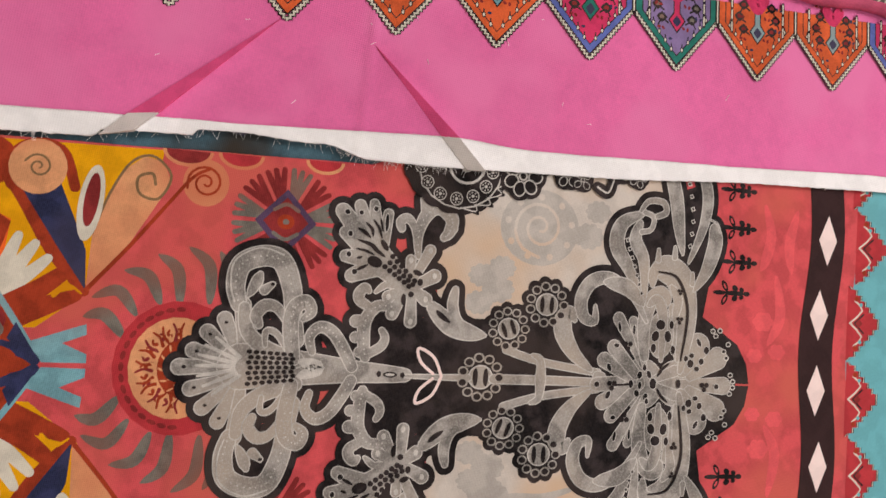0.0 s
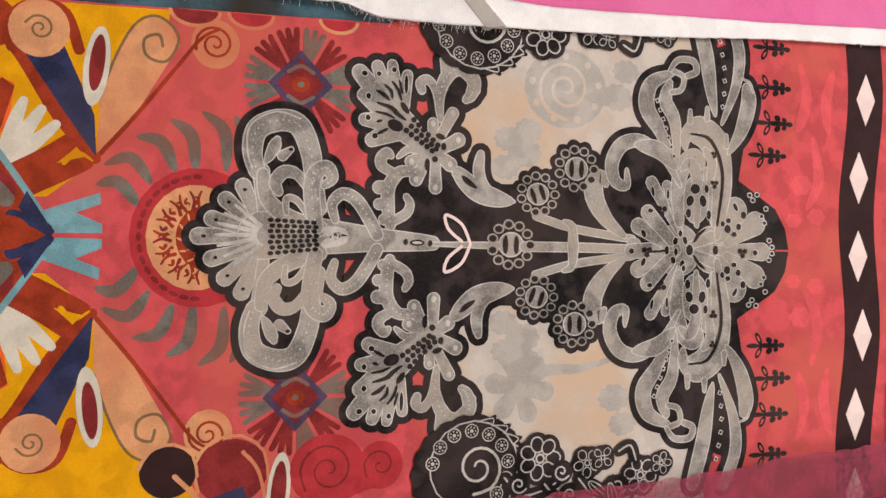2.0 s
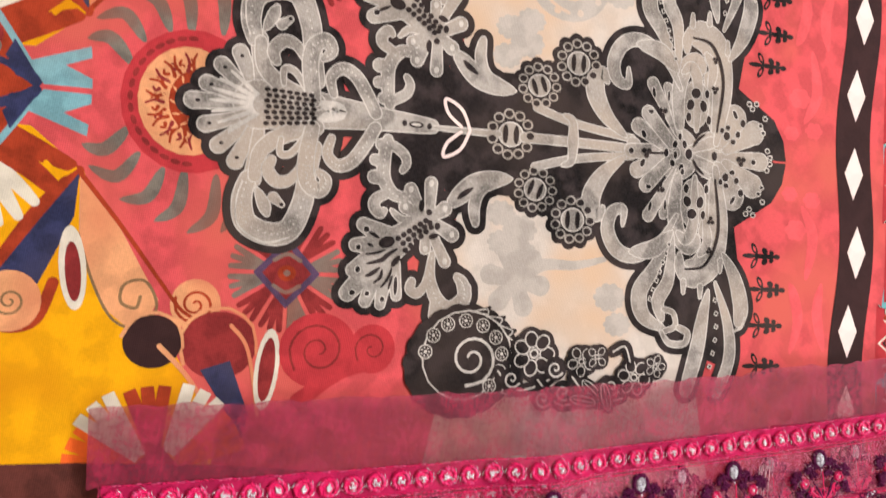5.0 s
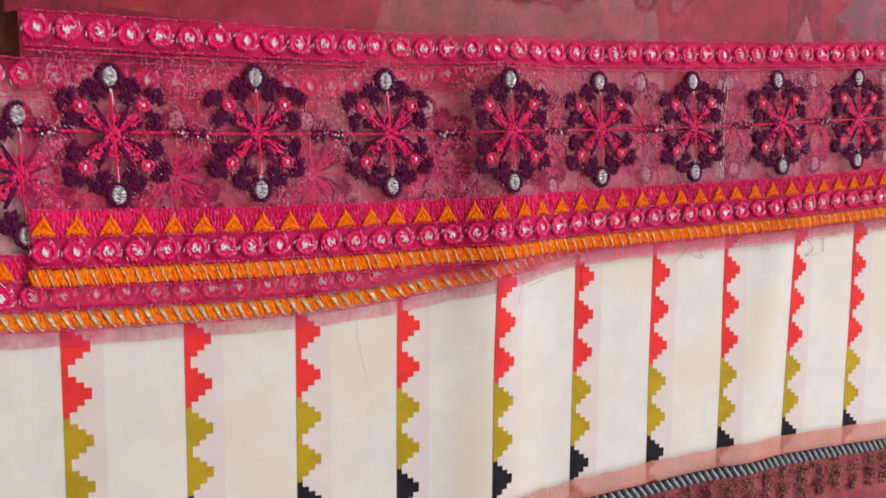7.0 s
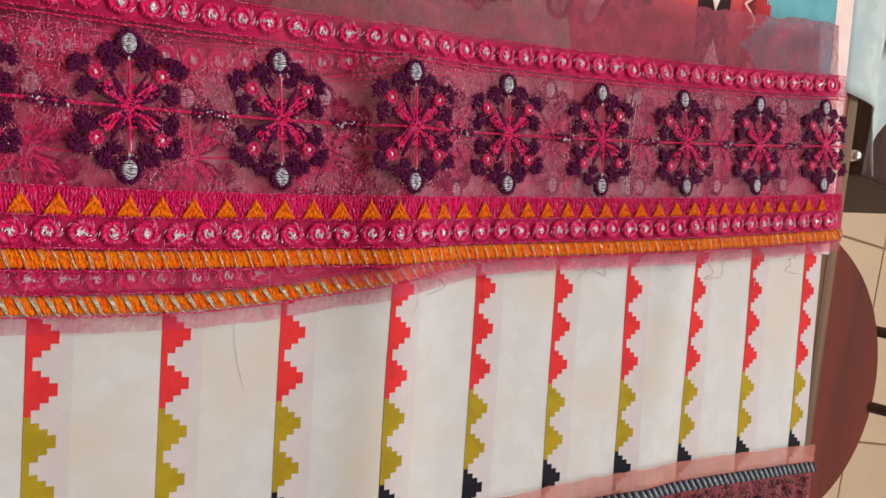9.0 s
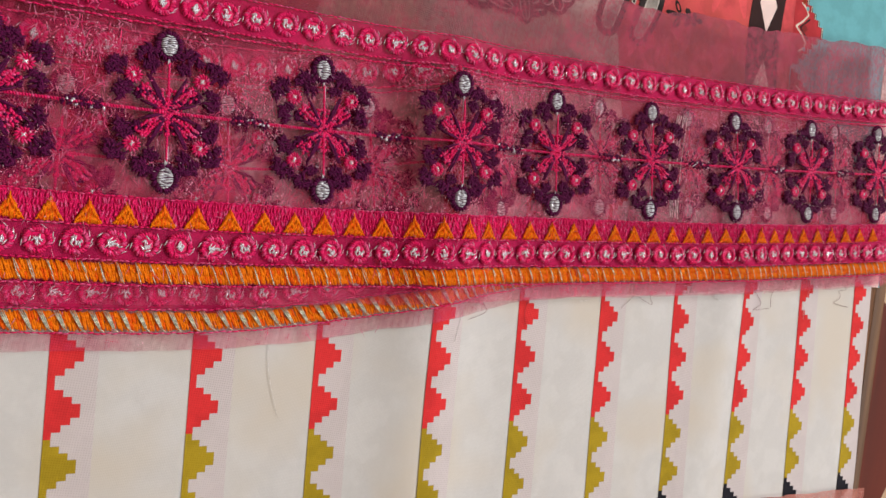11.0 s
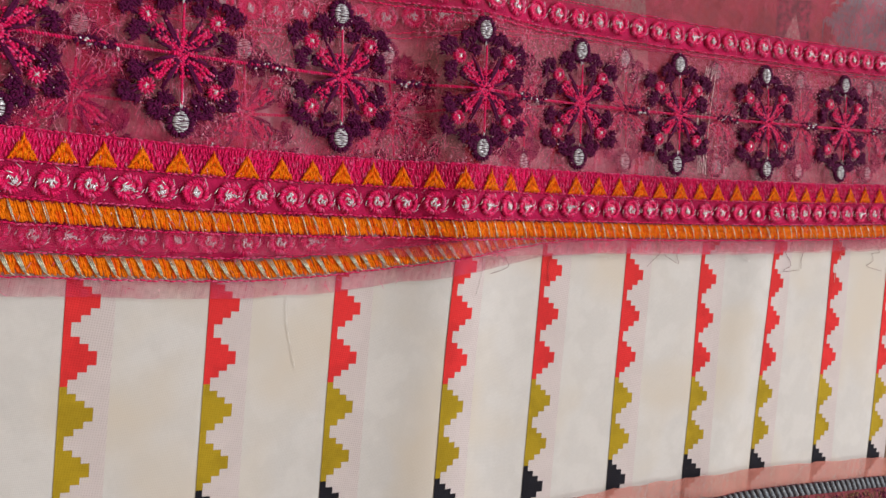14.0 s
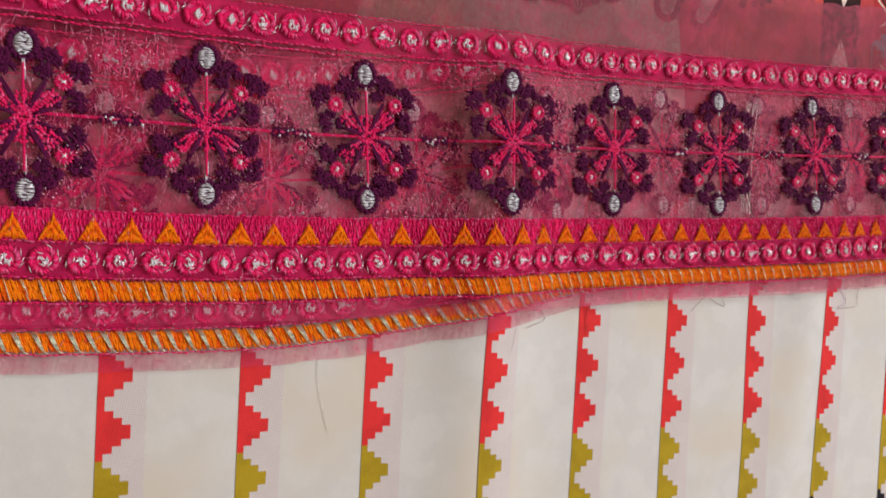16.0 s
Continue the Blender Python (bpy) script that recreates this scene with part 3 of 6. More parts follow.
# the lace itself: dark ground first, then grey forms with pale outlines
DARKS, GREYS, FINE = [], [], []
MERGED = [0]  # shapes laid while this is set share one outline


def grey_shape(rim, body, both):
    group = MERGED[0] or len(GREYS) + 1
    GREYS.append((group, 0, "pale", rim, both))
    GREYS.append((group, 1, "grey", body, both))


def lace_drop(x0, y0, x1, y1, w0, w1, eye=0.0, both=True):
    DARKS.append((drop(x0, y0, x1, y1, w0 + 3.0, w1 + 3.0), both))
    grey_shape(drop(x0, y0, x1, y1, w0, w1), drop(x0, y0, x1, y1, max(0.1, w0 - 0.5), max(0.1, w1 - 0.5)), both)
    if eye:
        FINE.append(("black", oval(x0 + (x1 - x0) * 0.93, y0 + (y1 - y0) * 0.93, eye, eye * 0.8, n=10), both))


def lace_band(pts, w0, w1, mid=None, both=True, out=3.0, core=None):
    DARKS.append((ribbon(pts, w0, w1, mid, grow=out), both))
    grey_shape(ribbon(pts, w0, w1, mid), ribbon(pts, w0, w1, mid, grow=-0.5), both)
    if core:
        line = glide(pts, 7)
        FINE.append((core, [oval(x, y, 0.42, n=6) for x, y in line[2:-2:2]], both))


def lace_net(corners, nx, ny, both=True):
    """A dark net patch with rows of cells."""
    (ax, ay), (bx, by), (cx, cy), (dx, dy) = corners
    for i in range(nx):
        for j in range(ny):
            u, v = (i + 0.5 + 0.25 * (j % 2)) / nx, (j + 0.5) / ny
            x = (ax * (1 - u) + bx * u) * (1 - v) + (dx * (1 - u) + cx * u) * v
            y = (ay * (1 - u) + by * u) * (1 - v) + (dy * (1 - u) + cy * u) * v
            rx = math.hypot(bx - ax, by - ay) / nx * 0.42
            ry = math.hypot(dx - ax, dy - ay) / ny * 0.42
            FINE.append(("black", oval(x, y, rx, ry, math.degrees(math.atan2(by - ay, bx - ax)), n=8), both))


def lace_hole(x, y, rx, ry, turn=0, both=True):
    """A dark opening with a pale rim."""
    FINE.append(("pale", oval(x, y, rx + 0.4, ry + 0.4, turn, n=16), both))
    FINE.append(("black", oval(x, y, rx, ry, turn, n=14), both))


def clover(x, y, r, both=True):
    """Three small dark openings grown together."""
    for a in (90, 210, 330):
        FINE.append(("black", oval(x + r * math.cos(radians(a)), y + r * math.sin(radians(a)), r * 0.85, n=10), both))


def pomegranate(x, y, r, both=True, turn=0):
    DARKS.append((oval(x, y, r * 1.18, wob=0.14, lobes=11, n=66), both))
    for k in range(11):
        a = 2 * math.pi * k / 11
        px_, py_ = x + r * 0.86 * math.cos(a), y + r * 0.86 * math.sin(a)
        FINE.append(("grey", oval(px_, py_, r * 0.25, r * 0.22, n=12), both))
        FINE.append(("black", oval(px_, py_, r * 0.17, r * 0.145, n=12), both))
    grey_shape(oval(x, y, r * 0.58, r * 0.54), oval(x, y, r * 0.52, r * 0.48), both)
    for e in (-0.22, 0.22):
        c, s = math.cos(radians(turn)), math.sin(radians(turn))
        FINE.append(("black", oval(x + c * e * r * 1.1, y + s * e * r * 1.1, r * 0.11, r * 0.4, turn, n=12), both))


# head of the lace by the birds: fan of eyed petals on the axis
hx, hy = -71.0, -1.7
lace_drop(hx, hy, -96.4, -0.9, 2, 3.6, 0.9, False)
lace_drop(hx, hy, -91.4, -7.9, 2, 3.4, 0.8)
lace_drop(hx, hy, -86.3, -15.6, 2, 3.4, 0.8)
lace_drop(hx, hy, -79.8, -21.2, 2, 3.4, 0.8)
lace_drop(hx, hy, -73.0, -27.4, 2, 3.6)
for k in range(7):
    a = radians(128 + 17.3 * k)
    FINE.append(("pale", ribbon([(hx - 6 * abs(math.cos(a)) + 2, hy + 5 * math.sin(a)), (hx + 19 * math.cos(a), hy + 15 * math.sin(a))], 0.9, 0.5, 0.8), False))
lace_band([(-72.1, -1.7), (-49.4, -1.8), (-28.2, -1.1), (-1.3, 0.0)], 10, 3.2, 6.5, both=False)
lace_net([(-70.4, -9.2), (-50.4, -8.2), (-49.4, 4.2), (-70.3, 6.7)], 7, 7, False)
FINE.append(("pale", ribbon([(-47.1, -4.4), (-40.1, -2.1), (-47.1, 1.4)], 1.6, 1.6, 3.0), False))
for x0, y0 in ((-13.2, -0.3), (-2.5, 0.0)):
    FINE.append(("black", oval(x0, y0, 1.0, 1.3, n=10), False))
FINE.append(("black", oval(-8.2, -0.1, 3.2, 1.3, n=14), False))
FINE.append(("pale", oval(-8.2, -0.1, 2.2, 0.6, n=14), False))
# big hooked curls beside the head
lace_band([(-74.7, -27.5), (-76.6, -35.8), (-74.5, -44.6), (-65.9, -48.5), (-58.1, -46.5), (-53.4, -35.8), (-51.9, -24.5), (-49.4, -13.1)], 3.4, 3.0, 4.6, core="pale")
FINE.append(("pale", ribbon([(-76.6, -28.7), (-78.6, -36.1), (-77.3, -46.0), (-67.5, -51.8), (-57.7, -49.5)], 0.35, 0.35), True))
lace_band([(-71.2, -31.1), (-68.4, -36.7), (-66.9, -40.6)], 0.8, 1.6, 2.6)
lace_drop(-64.7, -34.2, -61.4, -36.8, 2.4, 1.4)
lace_band([(-72.3, -26.5), (-70.4, -16.5), (-62.1, -9.4), (-49.5, -5.0)], 2.6, 3.6, 3.4)
for x0, y0 in [(-61.4, -36.8), (-63.1, -39.1)]:
    FINE.append(("black", oval(x0, y0, 0.9, 0.7, n=8), True))
lace_band([(-53.7, -19.3), (-58.4, -26.5), (-63.8, -27.7), (-67.4, -23.4), (-66.0, -19.4)], 1.2, 2.0, 2.8)
lace_band([(-52.7, -7.7), (-58.3, -15.9), (-62.8, -16.7), (-62.8, -10.8)], 1.2, 1.2, 1.6)
lace_band([(-50.9, -5.5), (-52.8, -19.3), (-51.5, -27.4), (-46.9, -30.1), (-44.5, -26.0), (-47.7, -22.7)], 3.2, 1.6, 3.4, core="pale")
lace_band([(-25.4, -3.0), (-29.5, -10.5), (-34.5, -17.4), (-40.2, -19.6), (-44.4, -15.3), (-43.0, -8.8)], 2.8, 1.8, 2.8, core="pale")
MERGED[0] = len(GREYS) + 1
# second palmette on the arm: eyed lobes, a dark net, a hooked leaf and a flower
lace_drop(-19.7, -54.5, -33.7, -70.5, 5, 3.6)
lace_drop(-19.6, -55.5, -26.3, -73.6, 4, 2.8)
lace_drop(-17.5, -56.3, -20.1, -74.8, 4, 2.4)
lace_drop(-15.2, -58.0, -13.5, -70.9, 3, 2.5)
lace_drop(-20.0, -52.6, -31.9, -61.2, 5, 3.1)
lace_drop(-20.2, -50.6, -31.3, -51.0, 5, 2.9)
lace_drop(-18.6, -47.3, -28.3, -42.6, 5, 3.1)
lace_drop(-20.7, -54.7, -11.4, -48.4, 7, 4.5)
lace_drop(-15.4, -48.9, -1.6, -39.0, 6, 4)
lace_hole(-31.8, -70.3, 1.2, 1.1, 0, True)
lace_hole(-25.7, -70.5, 1.0, 1.0, 0, True)
lace_hole(-19.3, -72.7, 1.0, 1.1, 0, True)
lace_hole(-14.0, -66.9, 0.8, 4.0, 0, True)
lace_hole(-30.0, -60.9, 1.0, 1.3, 0, True)
lace_hole(-30.1, -51.9, 1.0, 1.2, 0, True)
lace_hole(-27.1, -44.4, 1.2, 1.2, 0, True)
FINE.append(("black", ribbon([(-26.6, -63.5), (-23.8, -62.1), (-21.0, -59.8)], 0.3, 0.3, 0.9), True))
FINE.append(("black", ribbon([(-23.2, -66.1), (-20.5, -63.7), (-19.9, -60.6)], 0.3, 0.3, 0.7), True))
FINE.append(("black", ribbon([(-20.0, -67.7), (-17.4, -64.3), (-15.9, -60.1)], 0.3, 0.3, 0.6), True))
FINE.append(("black", ribbon([(-26.3, -58.4), (-20.4, -56.7), (-17.7, -54.3), (-14.0, -51.8)], 0.3, 0.3, 1.0), True))
FINE.append(("black", ribbon([(-26.8, -54.5), (-22.8, -53.9), (-19.0, -52.4)], 0.3, 0.3, 0.6), True))
FINE.append(("black", ribbon([(-26.3, -50.4), (-24.2, -51.1)], 0.3, 0.3, 0.6), True))
FINE.append(("black", ribbon([(-26.0, -45.3), (-21.6, -47.7)], 0.3, 0.3, 0.7), True))
FINE.append(("black", ribbon([(-16.9, -68.3), (-15.6, -63.1)], 0.3, 0.3, 0.5), True))
FINE.append(("black", oval(-18.4, -49.3, 3.4, 2.4, 20), True))
FINE.append(("black", oval(-14.4, -56.9, 2.8, 1.2, 55), True))
lace_net([(-10.7, -54.4), (1.8, -41.6), (-1.7, -38.1), (-15.7, -47.0)], 6, 3)
lace_band([(1.2, -52.8), (0.6, -63.0), (3.7, -71.6), (9.3, -75.9), (15.8, -71.1), (15.0, -65.1), (12.6, -62.4)], 1.4, 2.0, 3.4, core="pale")
lace_drop(3.7, -71.6, 2.7, -78.8, 2.5, 2.3)
lace_drop(8.1, -74.1, 8.9, -80.0, 2.2, 2.0)
lace_drop(12.0, -73.6, 15.4, -76.2, 2.2, 2.2)
lace_drop(15.5, -69.1, 17.2, -66.8, 2.2, 2.0)
lace_band([(0.5, -54.9), (-1.2, -65.2), (-4.6, -69.7), (-7.8, -68.1), (-7.2, -65.0)], 1.0, 2.0, 2.2)
lace_drop(-1.3, -41.0, 6.7, -56.1, 2, 2.8)
FINE.append(("pale", oval(6.7, -56.1, 1.1, 1.4, n=12), True))
lace_drop(-2.2, -42.2, -2.0, -51.2, 2, 2.6)
FINE.append(("pale", oval(-2.0, -51.2, 1.1, 1.4, n=12), True))
lace_drop(0.5, -39.8, 9.3, -44.7, 2.4, 3.3)
FINE.append(("pale", oval(9.3, -44.7, 1.1, 1.4, n=12), True))
lace_drop(0.3, -37.8, 5.8, -34.0, 2.4, 3.3)
FINE.append(("pale", oval(5.8, -34.0, 1.1, 1.4, n=12), True))
lace_drop(-0.8, -36.9, -0.6, -23.8, 2.2, 3.0)
FINE.append(("pale", oval(-0.6, -23.8, 1.1, 1.4, n=12), True))
lace_drop(-3.8, -37.3, -9.2, -26.9, 2.2, 3.0)
FINE.append(("pale", oval(-9.2, -26.9, 1.1, 1.4, n=12), True))
lace_drop(-4.8, -37.5, -11.3, -34.3, 2.2, 3.0)
FINE.append(("pale", oval(-11.3, -34.3, 1.1, 1.4, n=12), True))
FINE.append(("black", oval(1.3, -45.7, 2.2, 1.2, 20), True))
FINE.append(("black", oval(2.8, -41.5, 1.2, 1.6, 0), True))
FINE.append(("black", oval(-4.3, -33.4, 1.1, 2.6, 0), True))
FINE.append(("black", oval(-1.0, -35.9, 1.3, 1.3, 0), True))
lace_band([(-7.8, -29.8), (-15.9, -29.8), (-20.8, -23.4), (-21.0, -14.4), (-19.9, -7.2)], 2.0, 2.4, 3.0, core="pale")
lace_drop(-20.8, -23.4, -24.9, -22.9, 2.5, 3.0)
lace_drop(-20.7, -16.3, -24.8, -15.9, 2.4, 2.6)
lace_drop(-19.5, -10.1, -22.6, -9.5, 2.4, 2.6)
lace_band([(-19.0, -29.2), (-23.7, -31.9), (-24.3, -35.0), (-21.9, -37.7), (-20.1, -36.4)], 2.0, 1.6, 2.6)
lace_band([(-18.6, -9.0), (-13.2, -12.3), (-11.6, -16.2), (-13.2, -19.4)], 2.2, 1.6, 2.2)
lace_band([(-17.1, -36.0), (-12.6, -39.5), (-7.7, -38.8)], 1.0, 1.2, 1.8)
lace_band([(9.4, -30.5), (17.6, -23.4), (27.2, -20.1), (35.1, -19.1)], 3.0, 1.0, 4.6)
FINE.append(("black", ribbon([(11.3, -29.3), (14.0, -26.9), (17.7, -24.4)], 0.3, 0.3, 1.2), True))
lace_band([(28.2, -20.0), (20.9, -26.0), (18.7, -32.3), (19.6, -39.3)], 1.0, 1.8, 2.8)
for x0, y0, rx, ry in ((7.0, -66.2, 12, 11), (-15.7, -23.8, 9, 9), (-12.3, -34.4, 8, 11)):
    DARKS.append((oval(x0, y0, rx, ry), True))
MERGED[0] = 0
# buds and pomegranates
pomegranate(65.0, -34.9, 10.0)
pomegranate(46.5, -22.8, 9.4, True, -20)
pomegranate(34.1, -0.1, 10.4, False)
lace_band([(-1.3, 0.3), (11.4, 0.4), (28.3, 0.4)], 1.0, 1.8, both=False)
for pts in ([(15.3, -0.2), (11.4, -8.4), (4.2, -12.2), (5.3, -6.4), (11.4, -1.1)],):
    FINE.append(("rose", ribbon(pts, 0.7, 0.7), True))
DARKS.append(([(-25.9, -8.2), (-6.4, -25.4), (40.2, -26.9), (67.8, -43.2), (84.9, -36.1), (108.5, -74.1), (123.8, -91.3), (152.1, -101.7), (155.8, -66.3), (150.1, -33.2), (171.1, -20.1), (177.0, -10.5), (178.9, -0.5), (-25.8, 0.3)], True))
# stem with its cross bar and leaves
lace_band([(40.3, 0.6), (67.8, 0.5), (93.5, 0.8)], 2.4, 2.2, both=False)
lace_band([(45.7, -13.0), (65.0, -7.8), (93.5, -3.9)], 2.0, 2.0)
lace_band([(59.4, -11.0), (63.3, -8.6), (63.8, 0.8)], 1.2, 3.0)
lace_band([(89.8, -4.8), (80.6, -12.1), (74.7, -20.9), (73.7, -28.1), (77.1, -31.7), (79.7, -28.4)], 1.2, 1.5, 4.8)
lace_band([(93.5, -2.0), (95.0, 1.6)], 3.0, 3.0)
# large flower: rosette, eyed petals, net of openings and broad outer petals
for x0, y0, rx, ry in ((117.3, 0.8, 11.5, 12.0), (135.5, 0.2, 10.0, 11.0)):
    grey_shape(oval(x0, y0, rx + 0.5, ry + 0.5), oval(x0, y0, rx, ry), False)
lace_drop(115.3, 0.5, 92.9, 1.6, 4, 3.6, 0, False)
lace_drop(138.5, 0.5, 163.6, 0.8, 2.5, 4.6, 0, False)
lace_drop(112.4, -0.9, 96.5, -10.0, 2.5, 4.0)
lace_drop(113.8, -3.7, 101.4, -16.4, 3.0, 3.8)
lace_drop(117.4, -8.3, 103.2, -30.3, 2.0, 3.3)
lace_drop(118.4, -8.1, 111.1, -29.3, 1.6, 2.6)
lace_drop(136.2, -12.9, 133.2, -36.4, 2.0, 3.3)
lace_drop(142.6, -38.2, 132.8, -48.6, 2.0, 3.0)
lace_drop(144.1, -3.8, 159.4, -12.8, 3.0, 6.0)
lace_drop(139.4, -6.4, 148.0, -18.4, 4.0, 7.0)
lace_drop(123.6, -1.4, 135.3, -5.9, 2.0, 3.2)
grey_shape(oval(126.5, -23.2, 7.4, 11.6), oval(126.5, -23.2, 6.9, 11.1), True)
lace_band([(118.0, -12.2), (116.8, -26.5), (119.4, -38.3), (125.1, -43.6), (128.8, -41.1), (127.3, -37.2)], 2.6, 1.6, 4.2)
lace_hole(99.1, -6.6, 1.1, 2.0, -25, True)
lace_hole(102.5, -17.3, 1.4, 1.0, 0, True)
lace_hole(103.7, -26.2, 0.8, 2.4, -10, True)
lace_hole(111.6, -25.2, 0.7, 2.4, 0, True)
lace_hole(126.1, -28.3, 2.6, 2.4, 0, True)
lace_hole(123.4, -22.6, 2.0, 2.6, 20, True)
lace_hole(130.4, -22.7, 1.9, 2.8, -10, True)
lace_hole(122.6, -16.7, 1.4, 2.2, 0, True)
lace_hole(132.2, -28.5, 1.2, 2.0, 0, True)
lace_hole(133.6, -16.2, 1.2, 2.2, 0, True)
lace_hole(148.3, -20.4, 1.0, 2.2, -30, True)
lace_hole(152.8, -16.7, 1.5, 1.8, 0, True)
lace_hole(143.9, -9.8, 1.8, 2.0, 0, True)
lace_hole(141.2, -12.2, 1.2, 1.4, 0, True)
lace_hole(147.6, -7.3, 1.5, 1.2, 0, True)
lace_hole(150.1, -11.0, 1.4, 1.6, 0, True)
lace_hole(144.4, -13.8, 1.4, 1.2, 0, True)
lace_hole(111.2, 1.0, 1.2, 2.0, 0, False)
lace_hole(115.8, -3.4, 1.3, 1.8, 20, False)
lace_hole(120.9, -3.8, 1.2, 1.9, -20, False)
lace_hole(118.3, -7.1, 1.0, 1.6, 0, False)
lace_hole(116.1, 1.6, 1.0, 1.8, 0, False)
lace_hole(114.6, 5.5, 1.3, 1.7, -20, False)
lace_hole(119.4, 7.1, 1.2, 1.8, 20, False)
lace_hole(123.3, 0.6, 1.9, 2.6, 0, False)
lace_hole(120.2, 9.2, 1.0, 1.4, 0, False)
lace_hole(92.9, 1.6, 1.3, 1.3, 0, False)
lace_hole(159.5, 1.3, 1.3, 1.3, 0, False)
FINE.append(("black", oval(137.5, 0.4, 1.3, 2.2, n=14), False))
FINE.append(("black", ribbon([(102.0, 1.8), (107.1, 1.5), (111.2, 1.0)], 0.5, 0.5), False))
clover(101.0, 1.7, 1.5, False)
clover(152.5, 1.4, 1.5, False)
clover(108.6, -17.5, 1.5, True)
clover(136.6, -31.0, 1.2, True)
clover(136.4, -45.1, 1.0, True)
FINE.append(("black", ribbon([(125.8, -3.1), (128.3, -6.8), (131.7, -9.4)], 0.3, 0.3, 0.8), True))
for x0, y0 in [(156.1, -26.4), (157.9, -24.1), (162.9, -16.4), (164.5, -13.2), (167.4, -4.7), (169.0, -1.5), (160.2, -26.8), (165.4, -20.1)]:
    FINE.append(("pale", oval(x0, y0, 1.6, 1.4, n=12), True))
    FINE.append(("black", oval(x0, y0, 1.0, 0.8, n=10), True))
# plumes sweeping up to the hem
lace_band([(116.3, -37.3), (107.3, -54.2), (100.1, -65.6), (102.5, -76.4), (113.1, -81.9)], 0.8, 1.6, 4.2)
lace_band([(116.3, -37.3), (115.1, -58.6), (110.0, -68.9), (112.1, -77.5)], 0.8, 1.8, 3.6)
lace_band([(113.0, -73.1), (118.2, -74.8), (119.4, -80.7), (114.0, -83.0)], 1.5, 1.5)
lace_band([(112.2, -83.4), (116.4, -88.5), (124.4, -88.6), (126.2, -83.9), (121.3, -81.4)], 1.2, 1.6, 1.8)
lace_band([(118.1, -29.4), (109.9, -41.8), (98.0, -49.2), (87.8, -47.2), (82.6, -38.6), (84.3, -30.4), (90.1, -28.5), (90.1, -35.8)], 1.2, 1.0, 3.6)
lace_band([(116.0, -37.3), (106.9, -45.4), (95.1, -47.5)], 1.0, 1.6, 4.2)
lace_band([(138.3, -5.8), (142.8, -30.2), (139.2, -51.7), (128.3, -58.7), (121.2, -53.5), (120.5, -47.6)], 1.8, 1.6, 4.4)
lace_band([(136.5, -11.2), (137.8, -35.5), (131.3, -49.2), (124.2, -51.6)], 1.2, 1.4, 3.4)
FINE.append(("black", ribbon([(123.6, -54.2), (134.5, -51.5), (141.0, -35.6), (138.3, -11.2)], 0.4, 0.4, 0.8), True))
lace_band([(133.4, -29.9), (135.3, -40.8), (131.3, -47.3)], 1.2, 1.4, 2.8)
lace_band([(127.2, -11.0), (127.2, -32.4), (123.6, -40.3), (119.0, -37.4)], 1.4, 1.4, 3.2)
lace_band([(126.3, -110.3), (131.5, -91.9), (134.2, -75.8), (136.7, -63.8)], 3.4, 1.0, 3.8)
lace_band([(143.2, -111.9), (149.5, -96.0), (148.2, -79.5), (140.4, -59.9)], 2.6, 1.0, 3.2)
lace_band([(144.2, -46.0), (151.2, -57.2), (155.2, -70.4), (154.5, -77.7)], 1.0, 3.2, 4.2)
lace_band([(151.4, -82.5), (155.9, -80.6), (157.8, -76.3)], 0.7, 0.7)
for x0, y0 in ((123.1, -63.0), (132.3, -64.9), (142.9, -52.5)):
    lace_drop(x0, y0 + 3, x0, y0 - 2, 1.8, 1.2)
for k in range(7):
    (ax, ay), (ex, ey) = (105.5, -68.6), (114.5, -43.1)
    u = k / 6
    FINE.append(("pale", oval(ax + (ex - ax) * u, ay + (ey - ay) * u, 1.5, 1.5, 20, n=4), True))
    FINE.append(("black", oval(ax + (ex - ax) * u, ay + (ey - ay) * u, 0.8, 0.8, 20, n=4), True))
for k in range(6):
    (ax, ay), (ex, ey) = (138.7, -99.2), (140.2, -68.1)
    u = k / 5
    FINE.append(("pale", oval(ax + (ex - ax) * u + 2.0 * math.sin(3 * u), ay + (ey - ay) * u, 1.5, 1.5, 20, n=4), True))
    FINE.append(("black", oval(ax + (ex - ax) * u + 2.0 * math.sin(3 * u), ay + (ey - ay) * u, 0.8, 0.8, 20, n=4), True))
pr.motif("lace_print", "grey lace flower with black ground", False)
for polys, both in DARKS:
    pr.put("black", polys, both)
for _, _, colour, polys, both in sorted(GREYS, key=lambda g: g[:2]):
    pr.put(colour, polys, both)
for colour, polys, both in FINE:
    pr.put(colour, polys, both)
random.seed(11)

# paisley and outlined flowers along both hems
pr.motif("paisley_print", "black paisley with pale outlines")
qx, qy = 16.4, 97.5
pr.put("black", oval(qx, qy, 25, 23, -20, wob=0.05, lobes=18, n=60))
for k in range(7):
    a = radians(-75 + 17 * k)
    pr.put("black", drop(qx + 16 * math.cos(a), qy + 15 * math.sin(a), qx + 27.5 * math.cos(a + 0.16), qy + 25 * math.sin(a + 0.16), 6.0, 0.8, 5))
    pr.put("pale", ribbon([(qx + 23 * math.cos(a - 0.12), qy + 21 * math.sin(a - 0.12)), (qx + 26.5 * math.cos(a + 0.14), qy + 24 * math.sin(a + 0.14)), (qx + 23 * math.cos(a + 0.2), qy + 21 * math.sin(a + 0.2))], 0.3, 0.3, steps=3))
pr.put("pale", coil(qx + 1, qy - 1, 22.5, 1.05, 40, 0.4, -1, 0.72))
pr.put("pale", coil(qx + 4, qy - 1, 11.5, 1.7, 100, 0.65, -1, 0.16))
